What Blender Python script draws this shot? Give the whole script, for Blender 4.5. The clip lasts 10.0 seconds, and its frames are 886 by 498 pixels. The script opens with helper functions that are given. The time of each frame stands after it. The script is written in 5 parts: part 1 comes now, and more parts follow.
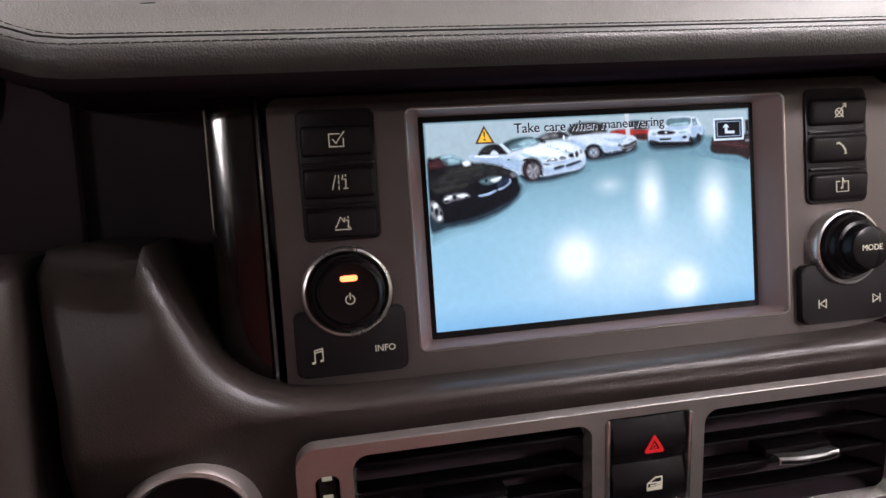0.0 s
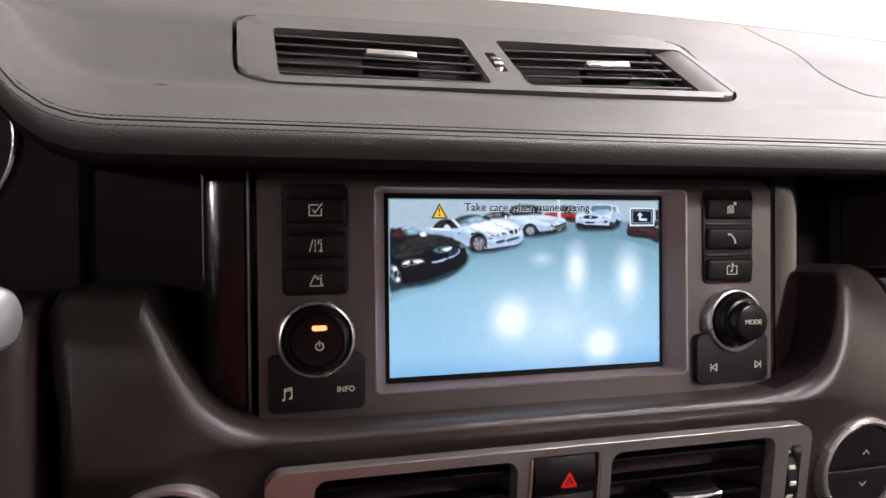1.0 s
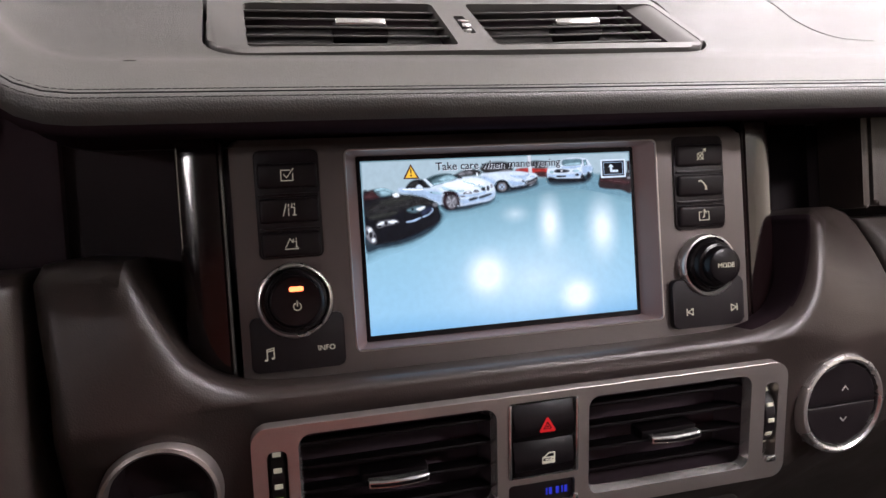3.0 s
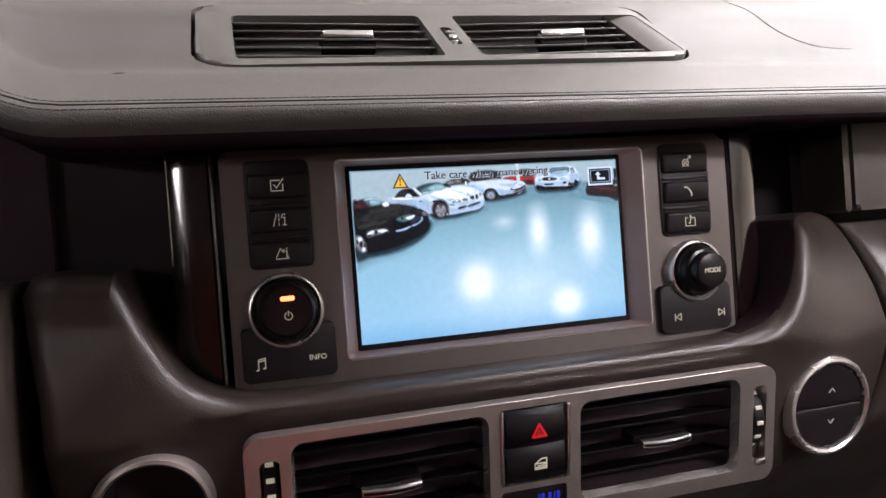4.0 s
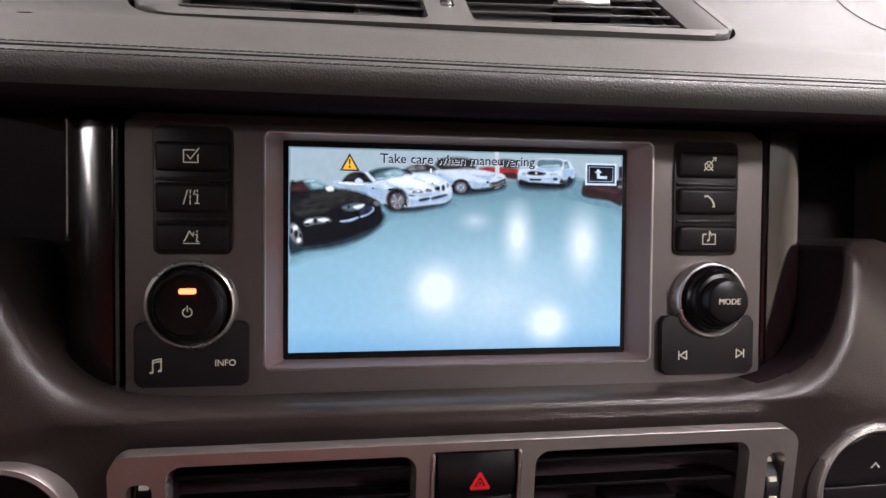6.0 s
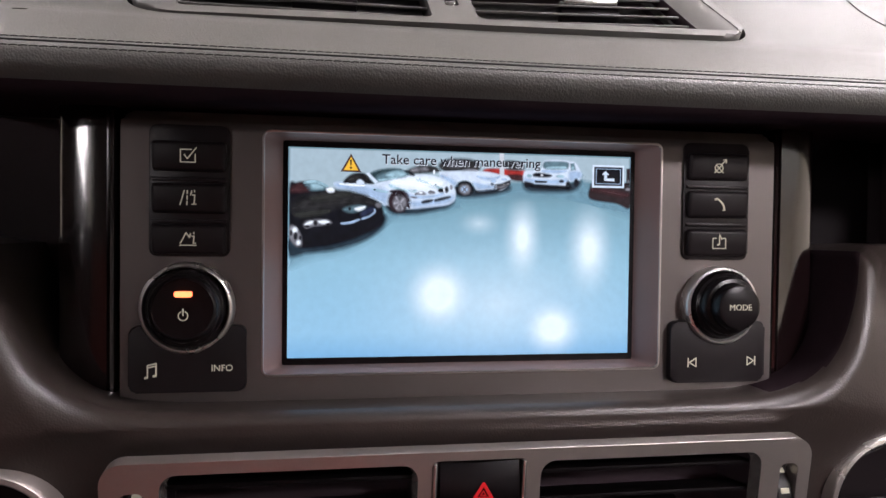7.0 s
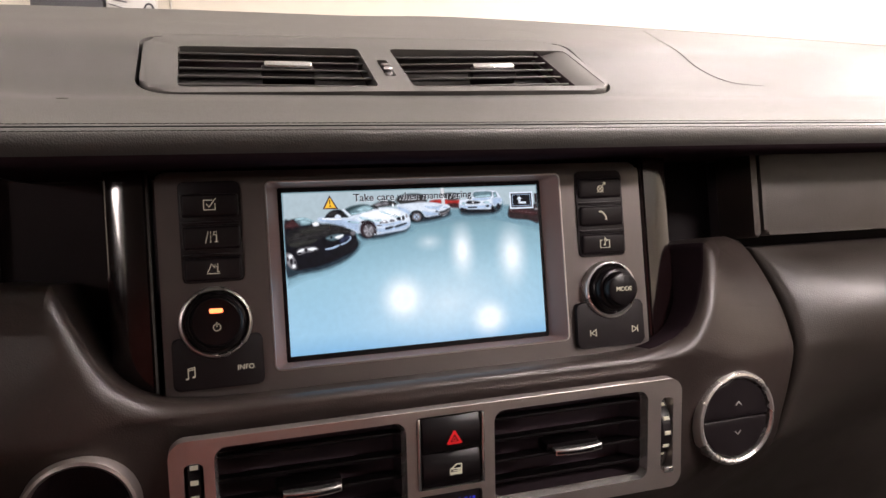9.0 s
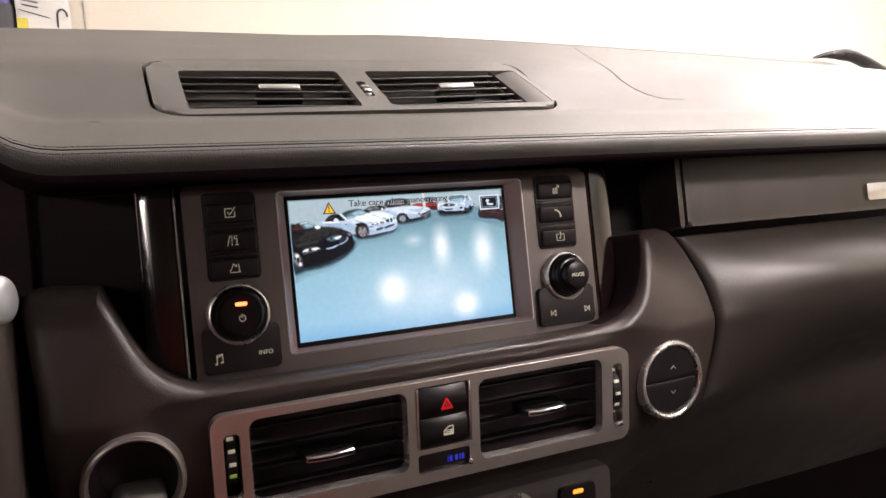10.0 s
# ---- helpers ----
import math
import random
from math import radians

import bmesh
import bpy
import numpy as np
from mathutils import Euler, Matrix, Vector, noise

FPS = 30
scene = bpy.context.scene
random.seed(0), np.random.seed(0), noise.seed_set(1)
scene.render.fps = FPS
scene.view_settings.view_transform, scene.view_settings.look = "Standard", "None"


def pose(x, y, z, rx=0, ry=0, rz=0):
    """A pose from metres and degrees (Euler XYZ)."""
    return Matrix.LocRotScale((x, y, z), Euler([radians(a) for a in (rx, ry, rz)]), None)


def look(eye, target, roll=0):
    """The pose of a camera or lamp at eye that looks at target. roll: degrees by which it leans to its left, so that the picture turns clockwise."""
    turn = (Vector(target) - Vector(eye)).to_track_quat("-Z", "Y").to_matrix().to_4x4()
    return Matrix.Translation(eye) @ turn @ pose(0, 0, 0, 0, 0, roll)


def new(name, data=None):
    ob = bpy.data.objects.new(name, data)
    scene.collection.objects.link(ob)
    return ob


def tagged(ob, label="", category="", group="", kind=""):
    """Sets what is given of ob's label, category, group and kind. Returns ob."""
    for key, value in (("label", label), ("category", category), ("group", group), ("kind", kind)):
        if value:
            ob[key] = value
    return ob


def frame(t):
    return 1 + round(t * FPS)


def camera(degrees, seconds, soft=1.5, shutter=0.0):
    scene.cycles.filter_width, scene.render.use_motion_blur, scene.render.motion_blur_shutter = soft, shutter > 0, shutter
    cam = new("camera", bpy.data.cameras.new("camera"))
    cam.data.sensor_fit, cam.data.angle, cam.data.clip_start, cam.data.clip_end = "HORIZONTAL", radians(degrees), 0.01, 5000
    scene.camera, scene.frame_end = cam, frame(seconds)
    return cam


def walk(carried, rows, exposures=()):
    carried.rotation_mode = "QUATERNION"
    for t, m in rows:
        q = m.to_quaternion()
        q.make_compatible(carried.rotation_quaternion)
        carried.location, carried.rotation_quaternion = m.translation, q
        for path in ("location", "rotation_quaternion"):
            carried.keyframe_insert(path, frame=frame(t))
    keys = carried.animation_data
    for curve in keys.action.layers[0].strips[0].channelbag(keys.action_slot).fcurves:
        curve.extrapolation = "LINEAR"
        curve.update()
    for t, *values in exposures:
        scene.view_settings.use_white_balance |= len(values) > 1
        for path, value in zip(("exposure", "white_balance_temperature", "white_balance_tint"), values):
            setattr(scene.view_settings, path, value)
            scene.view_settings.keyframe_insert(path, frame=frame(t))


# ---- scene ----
cam = camera(62.8, 10.0)
TILTED = pose(0, 0, 1.15, -14, 0, 0)
PATH = [
    (0, (-0.133, -0.308, 0.015), (0.252, 1.649, -0.134), -3.8),
    (0.5, (-0.13, -0.328, 0.032), (0.313, 1.617, -0.107), -1.1),
    (1, (-0.152, -0.359, 0.025), (0.399, 1.563, -0.001), -0.5),
    (1.5, (-0.155, -0.359, 0.016), (0.37, 1.571, -0.013), -2.3),
    (2, (-0.148, -0.357, 0.023), (0.364, 1.572, -0.099), -0.3),
    (2.2, (-0.139, -0.365, 0.018), (0.382, 1.562, -0.1), -1.5),
    (3.3, (-0.136, -0.374, 0.012), (0.382, 1.557, -0.052), -3.6),
    (3.5, (-0.136, -0.375, 0.012), (0.385, 1.555, -0.046), -3.3),
    (4, (-0.138, -0.375, 0.01), (0.415, 1.546, -0.031), -4.2),
    (4.5, (-0.142, -0.38, 0.015), (0.368, 1.552, -0.061), -3.8),
    (5, (-0.136, -0.383, 0.013), (0.416, 1.539, -0.026), -3.7),
    (5.5, (-0.082, -0.344, 0.012), (0.311, 1.617, 0.028), -0.6),
    (5.7, (-0.068, -0.332, 0.013), (0.286, 1.635, -0.06), 0.4),
    (6.8, (-0.064, -0.318, 0.006), (0.273, 1.654, -0.009), 0.5),
    (7, (-0.064, -0.317, 0.01), (0.271, 1.654, -0.035), 0.7),
    (7.5, (-0.071, -0.32, 0.011), (0.259, 1.653, -0.026), 0.6),
    (8, (-0.068, -0.324, 0.008), (0.267, 1.647, -0.039), 0.2),
    (8.5, (-0.085, -0.351, 0.009), (0.359, 1.6, 0.002), -1.6),
    (9, (-0.117, -0.408, 0.003), (0.495, 1.495, 0.034), -3.7),
    (9.5, (-0.152, -0.441, 0.002), (0.567, 1.425, -0.046), -4.7),
    (9.6, (-0.161, -0.445, -0.001), (0.581, 1.411, -0.048), -5.3),
    (10, (-0.177, -0.46, 0.001), (0.634, 1.368, 0.022), -5.6),
]
walk(cam, [(t, TILTED @ look(eye, target, roll)) for t, eye, target, roll in PATH],
     [(0.0, 0.08, 6100, 20), (1.0, 0.03, 6100, 20), (3.5, 0.08, 6100, 20), (5.0, 0.06, 6100, 20), (5.7, 0.0, 6100, 20), (7.0, -0.05, 6100, 20), (7.6, -0.04, 6150, 20), (8.5, 0.0, 6500, 22), (9.3, 0.03, 6600, 20), (10.0, 0.04, 6600, 20)])
# unseen ceiling lights, added where the dashboard needs their light: x, y, watts
LAMPS = [(2.2, 2.0, 32.0), (4.2, 1.9, 220.0), (-2.3, 2.6, 26.0), (1.3, -2.7, 265.0), (1.4, 0.0, 60.0), (3.2, -0.4, 110.0), (1.6, -5.5, 230.0), (-3.9, -4.7, 110.0), (-4.9, -5.8, 110.0)]

# ---- world, lights and exposure ----
world = bpy.data.worlds.new("world")
scene.world = world
world.use_nodes = True
world.node_tree.nodes["Background"].inputs[0].default_value = (0.9, 0.95, 1.0, 1)
world.node_tree.nodes["Background"].inputs[1].default_value = 0.15


def area_lamp(name, place, size_x, size_y, watts, colour):
    data = bpy.data.lights.new(name, "AREA")
    data.shape, data.size, data.size_y, data.energy, data.color = "RECTANGLE", size_x, size_y, watts, colour
    ob = new(name, data)
    ob.matrix_world = place
    return ob


# ---- materials ----
def surface(name, colour, rough=0.5, metal=0.0, vary=0.08, vary_scale=40.0, grain=0.0, grain_scale=900.0, cells=False,
            rough_vary=0.06, coat=0.0, glow=None, glow_power=0.0, spec=0.5):
    """A painted, moulded or covered surface: two scales of variation in tone and gloss, and a fine relief."""
    m = bpy.data.materials.new(name)
    m.use_nodes = True
    nt = m.node_tree
    b = nt.nodes["Principled BSDF"]
    b.inputs["Roughness"].default_value, b.inputs["Metallic"].default_value = rough, metal
    b.inputs["Coat Weight"].default_value, b.inputs["Coat Roughness"].default_value = coat, 0.08
    b.inputs["Specular IOR Level"].default_value = spec
    tc = nt.nodes.new("ShaderNodeTexCoord")
    big = nt.nodes.new("ShaderNodeTexNoise")
    big.inputs["Scale"].default_value, big.inputs["Detail"].default_value = vary_scale, 6
    fine = nt.nodes.new("ShaderNodeTexNoise")
    fine.inputs["Scale"].default_value, fine.inputs["Detail"].default_value = vary_scale * 14, 3
    for n in (big, fine):
        nt.links.new(tc.outputs["Object"], n.inputs["Vector"])
    both = nt.nodes.new("ShaderNodeMath")
    both.operation = "MULTIPLY_ADD"
    both.inputs[1].default_value, both.inputs[2].default_value = 0.45, 0.0
    nt.links.new(fine.outputs["Fac"], both.inputs[0])
    total = nt.nodes.new("ShaderNodeMath")
    total.operation = "ADD"
    nt.links.new(both.outputs[0], total.inputs[0])
    nt.links.new(big.outputs["Fac"], total.inputs[1])
    tone = nt.nodes.new("ShaderNodeMapRange")
    tone.inputs["From Min"].default_value, tone.inputs["From Max"].default_value = 0.4, 1.05
    tone.inputs["To Min"].default_value, tone.inputs["To Max"].default_value = 1 - vary, 1 + vary
    nt.links.new(total.outputs[0], tone.inputs["Value"])
    mul = nt.nodes.new("ShaderNodeVectorMath")
    mul.operation = "SCALE"
    mul.inputs[0].default_value = colour
    nt.links.new(tone.outputs[0], mul.inputs["Scale"])
    nt.links.new(mul.outputs[0], b.inputs["Base Color"])
    gloss = nt.nodes.new("ShaderNodeMapRange")
    gloss.inputs["To Min"].default_value, gloss.inputs["To Max"].default_value = max(0.02, rough - rough_vary), rough + rough_vary
    nt.links.new(big.outputs["Fac"], gloss.inputs["Value"])
    nt.links.new(gloss.outputs[0], b.inputs["Roughness"])
    if grain:
        if cells:
            tex = nt.nodes.new("ShaderNodeTexVoronoi")
            tex.feature = "SMOOTH_F1"
            tex.inputs["Scale"].default_value, tex.inputs["Smoothness"].default_value = grain_scale, 0.6
            out = tex.outputs["Distance"]
        else:
            tex = nt.nodes.new("ShaderNodeTexNoise")
            tex.inputs["Scale"].default_value, tex.inputs["Detail"].default_value = grain_scale, 4
            out = tex.outputs["Fac"]
        nt.links.new(tc.outputs["Object"], tex.inputs["Vector"])
        bump = nt.nodes.new("ShaderNodeBump")
        bump.inputs["Strength"].default_value, bump.inputs["Distance"].default_value = 0.6, grain
        bump.invert = cells
        nt.links.new(out, bump.inputs["Height"])
        nt.links.new(bump.outputs[0], b.inputs["Normal"])
    if glow:
        b.inputs["Emission Color"].default_value = (*glow, 1)
        b.inputs["Emission Strength"].default_value = glow_power
    return m


def picture(name, colour, power=1.0, vary=0.0):
    """A lit patch of the display, mottled a little; patches with a soft rim melt into what lies below."""
    m = bpy.data.materials.new(name)
    m.use_nodes = True
    nt = m.node_tree
    b = nt.nodes["Principled BSDF"]
    b.inputs["Base Color"].default_value = (0.01, 0.01, 0.01, 1)
    b.inputs["Roughness"].default_value, b.inputs["Specular IOR Level"].default_value = 0.5, 0.1
    b.inputs["Emission Color"].default_value, b.inputs["Emission Strength"].default_value = (*colour, 1), power
    if vary:
        tc = nt.nodes.new("ShaderNodeTexCoord")
        tex = nt.nodes.new("ShaderNodeTexNoise")
        tex.inputs["Scale"].default_value, tex.inputs["Detail"].default_value = 320, 4
        nt.links.new(tc.outputs["Object"], tex.inputs["Vector"])
        span = nt.nodes.new("ShaderNodeMapRange")
        span.inputs["From Min"].default_value, span.inputs["From Max"].default_value = 0.3, 0.7
        span.inputs["To Min"].default_value, span.inputs["To Max"].default_value = power * (1 - vary), power * (1 + vary)
        nt.links.new(tex.outputs["Fac"], span.inputs["Value"])
        nt.links.new(span.outputs[0], b.inputs["Emission Strength"])
        rim = nt.nodes.new("ShaderNodeAttribute")
        rim.attribute_name = "cover"
        clear = nt.nodes.new("ShaderNodeBsdfTransparent")
        mix = nt.nodes.new("ShaderNodeMixShader")
        nt.links.new(rim.outputs["Fac"], mix.inputs[0])
        nt.links.new(clear.outputs[0], mix.inputs[1])
        nt.links.new(b.outputs[0], mix.inputs[2])
        nt.links.new(mix.outputs[0], nt.nodes["Material Output"].inputs["Surface"])
    return m


LEATHER = surface("grey_leather", (0.075, 0.072, 0.068), 0.42, grain=0.00026, grain_scale=1250, cells=True, vary=0.10, vary_scale=18)
LEATHER_DARK = surface("dark_leather", (0.041, 0.0310, 0.0278), 0.345, grain=0.00014, grain_scale=1250, cells=True, vary=0.16, vary_scale=22, rough_vary=0.08)
VENT_GREY = surface("grey_vent_plastic", (0.095, 0.091, 0.085), 0.42, grain=0.00008, grain_scale=2500, vary=0.06)
BLACK = surface("black_plastic", (0.014, 0.0105, 0.012), 0.36, spec=0.3, grain=0.00005, grain_scale=2500, vary=0.15)
BLACK_SOFT = surface("matt_black_rubber", (0.014, 0.0105, 0.012), 0.45, spec=0.25, grain=0.00005, grain_scale=2000, vary=0.15)
CORE_BLACK = surface("black_inner_plastic", (0.036, 0.028, 0.031), 0.7, vary=0.12, spec=0.2, grain=0.0001, grain_scale=1500)
WORN_LEATHER = surface("worn_dark_leather", (0.044, 0.0365, 0.0323), 0.35, grain=0.00018, grain_scale=1250, cells=True, vary=0.16, vary_scale=32, rough_vary=0.16)
VOID = surface("unlit_black_plastic", (0.060, 0.042, 0.050), 0.75, vary=0.1, spec=0.15)
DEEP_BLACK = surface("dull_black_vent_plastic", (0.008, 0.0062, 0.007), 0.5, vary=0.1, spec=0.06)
SILVER = surface("satin_silver_paint", (0.57, 0.51, 0.485), 0.30, metal=0.85, vary=0.06, vary_scale=60, rough_vary=0.05)
GUNMETAL = surface("satin_grey_bezel_paint", (0.136, 0.116, 0.110), 0.42, metal=0.45, grain=0.00002, grain_scale=5000, vary=0.05, vary_scale=60)
SLOPE_GREY = surface("champagne_slope_paint", (0.32, 0.203, 0.184), 0.5, metal=0.0, vary=0.05, vary_scale=60)
SLAT_LIT = surface("lit_slat_edge_grey", (0.085, 0.081, 0.077), 0.4, vary=0.08)
LIP_SILVER = surface("bright_silver_lip", (0.80, 0.76, 0.74), 0.20, metal=0.85, vary=0.05)
CHROME = surface("satin_chrome", (0.72, 0.70, 0.69), 0.18, metal=0.92, vary=0.05)
RING_GREY = surface("brushed_silver_ring", (0.68, 0.645, 0.63), 0.28, metal=0.85, vary=0.06)
PEARL = surface("pale_silver_cap", (0.50, 0.50, 0.49), 0.34, metal=0.75, vary=0.04)
WOOD = surface("dark_lacquered_wood", (0.010, 0.005, 0.0055), 0.14, coat=1.0, vary=0.3, vary_scale=25)
WOOD.node_tree.nodes["Principled BSDF"].inputs["Coat Roughness"].default_value = 0.10
# near-black colour put on faces that lie in shade
SHADE_BLACK = surface("dull_shade_black", (0.034, 0.022, 0.027), 0.9, vary=0.1, spec=0.0)
GAP = surface("dark_gap", (0.004, 0.004, 0.004), 0.8, vary=0.05)
CREASE = surface("pressed_leather_line", (0.030, 0.028, 0.026), 0.6, vary=0.1)
THREAD = surface("black_thread", (0.026, 0.0245, 0.023), 0.7, vary=0.1)
# pale, red and green print carry a faint added glow to brighten them
GLOW_MARK = surface("pale_glow_print", (0.58, 0.55, 0.44), 0.6, vary=0.05, glow=(0.9, 0.85, 0.62), glow_power=0.16)
MARK_GREY = surface("grey_print", (0.5, 0.49, 0.47), 0.6, vary=0.05)
RED_MARK = surface("red_glow_print", (0.55, 0.015, 0.02), 0.5, vary=0.05, glow=(1.0, 0.02, 0.02), glow_power=0.22)
AMBER = surface("amber_lamp", (0.6, 0.12, 0.02), 0.4, glow=(1.0, 0.19, 0.06), glow_power=3.8)
AMBER_SMALL = surface("yellow_amber_lamp", (0.6, 0.2, 0.02), 0.4, glow=(1.0, 0.22, 0.02), glow_power=2.6)
BLUE_LIGHT = surface("blue_display_light", (0.02, 0.03, 0.3), 0.4, glow=(0.04, 0.06, 1.0), glow_power=0.35)
GREEN_MARK = surface("green_glow_print", (0.3, 0.5, 0.08), 0.6, glow=(0.45, 0.75, 0.1), glow_power=0.15)
GLOSS_BLACK = surface("glossy_black_key_plastic", (0.010, 0.008, 0.009), 0.24, spec=0.22, vary=0.1)
CLIMATE_GREY = surface("dark_climate_panel_paint", (0.075, 0.067, 0.064), 0.4, metal=0.3, grain=0.00002, grain_scale=5000, vary=0.06, vary_scale=60)
KEY_GREY = surface("worn_grey_key_plastic", (0.12, 0.112, 0.105), 0.5, vary=0.2, vary_scale=120, grain=0.0001, grain_scale=1200)
CREAM = surface("cream_wall_paint", (0.80, 0.74, 0.64), 0.7, vary=0.03, vary_scale=2, grain=0.0006, grain_scale=120)
WHITE = surface("white_ceiling_paint", (0.8, 0.8, 0.78), 0.8, vary=0.03, vary_scale=2, grain=0.0006, grain_scale=120)
CONCRETE = surface("sealed_grey_floor", (0.42, 0.45, 0.46), 0.25, vary=0.1, vary_scale=1.2, grain=0.0003, grain_scale=60)
LINING = surface("woven_roof_cloth", (0.18, 0.17, 0.155), 0.9, vary=0.05, vary_scale=20, grain=0.0004, grain_scale=700)
# red-brown of an unseen wall, added to tint reflections in the silver trim
TINT_BROWN = surface("brown_reflection_cloth", (0.26, 0.06, 0.045), 0.8, vary=0.08, vary_scale=12, grain=0.0004, grain_scale=700)
CARPET = surface("dark_carpet", (0.03, 0.028, 0.026), 0.95, vary=0.2, vary_scale=60, grain=0.002, grain_scale=500)
CARTON = surface("white_printed_card", (0.75, 0.74, 0.72), 0.6, vary=0.04, vary_scale=8)
PURPLE = surface("purple_card", (0.16, 0.13, 0.36), 0.6, vary=0.08, vary_scale=10)
YELLOW = surface("yellow_sticker", (0.75, 0.65, 0.08), 0.5, vary=0.05, vary_scale=10)
PIPE_GREY = surface("grey_wall_pipe", (0.55, 0.53, 0.48), 0.5, vary=0.05)
INK = surface("dark_ink", (0.06, 0.06, 0.07), 0.6, vary=0.1)
LAMP_WHITE = surface("lamp_diffuser", (0.8, 0.8, 0.8), 0.5, glow=(1.0, 0.95, 0.86), glow_power=6.0)

GLASS = bpy.data.materials.new("clear_glass")
GLASS.use_nodes = True
_g = GLASS.node_tree.nodes["Principled BSDF"]
_g.inputs["Transmission Weight"].default_value, _g.inputs["Roughness"].default_value, _g.inputs["IOR"].default_value = 1.0, 0.0, 1.45


# ---- mesh tools ----
def finish(name, bm, material, angle=40):
    bmesh.ops.remove_doubles(bm, verts=bm.verts, dist=1e-6)
    bmesh.ops.recalc_face_normals(bm, faces=bm.faces)
    me = bpy.data.meshes.new(name)
    bm.to_mesh(me)
    bm.free()
    me.materials.append(material)
    me.shade_smooth()
    me.set_sharp_from_angle(angle=radians(angle))
    return me


AT = {}


def thing(name, at, label, category, group="", kind="", base=TILTED):
    """An Empty at a thing's base; at is in the frame that base gives."""
    ob = new(name)
    ob.empty_display_size = 0.02
    ob.matrix_world = base @ Matrix.Translation(at)
    AT[ob.name] = Vector(at)
    return tagged(ob, label, category, group, kind)


def part(name, bm, material, parent, label="", kind="", angle=40):
    me = bm if isinstance(bm, bpy.types.Mesh) else finish(name, bm, material, angle)
    ob = new(name, me)
    ob.parent = parent
    if parent.name in AT:
        ob.location = -AT[parent.name]
    return tagged(ob, label, kind=kind)


def solid(name, bm, material, label, category, group="", kind="", base=TILTED, angle=40):
    """A thing that is one mesh."""
    ob = new(name, finish(name, bm, material, angle))
    ob.matrix_world = base
    return tagged(ob, label, category, group, kind)


def box(bm, x0, x1, y0, y1, z0, z1, bevel=0.0, seg=2):
    vs = bmesh.ops.create_cube(bm, size=1.0)["verts"]
    for v in vs:
        v.co = ((x0 + x1) / 2 + v.co.x * (x1 - x0), (y0 + y1) / 2 + v.co.y * (y1 - y0), (z0 + z1) / 2 + v.co.z * (z1 - z0))
    if bevel:
        edges = list({e for v in vs for e in v.link_edges})
        bmesh.ops.bevel(bm, geom=edges, offset=bevel, segments=seg, profile=0.5, affect="EDGES")
    return bm


def boxed(*a, **k):
    return box(bmesh.new(), *a, **k)


def rounded(x0, x1, z0, z1, r, n=6):
    """The outline of a rectangle with round corners, in x and z."""
    out = []
    for cx, cz, a0 in ((x1 - r, z1 - r, 0), (x0 + r, z1 - r, 90), (x0 + r, z0 + r, 180), (x1 - r, z0 + r, 270)):
        for i in range(n + 1):
            a = radians(a0 + 90 * i / n)
            out.append((cx + r * math.cos(a), cz + r * math.sin(a)))
    return out


def slab(outline, front, back, bevel=0.0, seg=3, bm=None):
    """A plate of any outline in x and z, from y = front to y = back, its front edge rounded."""
    bm = bm or bmesh.new()
    a = [bm.verts.new((x, front, z)) for x, z in outline]
    b = [bm.verts.new((x, back, z)) for x, z in outline]
    f = bm.faces.new(a)
    bm.faces.new(b[::-1])
    for i in range(len(a)):
        j = (i + 1) % len(a)
        bm.faces.new((a[i], b[i], b[j], a[j]))
    if bevel:
        bmesh.ops.bevel(bm, geom=list(f.edges), offset=bevel, segments=seg, profile=0.5, affect="EDGES")
    return bm


def lathe(profile, cx, cz, n=48, bm=None):
    """A turned body about an axis along y: profile of (radius, y)."""
    bm = bm or bmesh.new()
    rings = []
    for r, y in profile:
        if r < 1e-6:
            rings.append([bm.verts.new((cx, y, cz))])
        else:
            rings.append([bm.verts.new((cx + r * math.cos(2 * math.pi * i / n), y, cz + r * math.sin(2 * math.pi * i / n))) for i in range(n)])
    for a, b in zip(rings, rings[1:]):
        for i in range(n):
            j = (i + 1) % n
            if len(a) == 1 and len(b) > 1:
                bm.faces.new((a[0], b[i], b[j]))
            elif len(b) == 1 and len(a) > 1:
                bm.faces.new((a[i], b[0], a[j]))
            elif len(a) > 1:
                bm.faces.new((a[i], b[i], b[j], a[j]))
    return bm


def tube(points, r, bm=None, n=8):
    """A round cord along a line of points; r may be a list, for a tapered one."""
    bm = bm or bmesh.new()
    pts = [Vector(p) for p in points]
    rings = []
    for i, p in enumerate(pts):
        d = (pts[min(i + 1, len(pts) - 1)] - pts[max(i - 1, 0)]).normalized()
        side = d.cross(Vector((0, 1, 0.3))).normalized()
        up = side.cross(d)
        ri = r[i] if isinstance(r, list) else r
        rings.append([bm.verts.new(p + ri * (side * math.cos(2 * math.pi * k / n) + up * math.sin(2 * math.pi * k / n))) for k in range(n)])
    for a, b in zip(rings, rings[1:]):
        for k in range(n):
            bm.faces.new((a[k], b[k], b[(k + 1) % n], a[(k + 1) % n]))
    bm.faces.new(rings[0])
    bm.faces.new(rings[-1][::-1])
    return bm


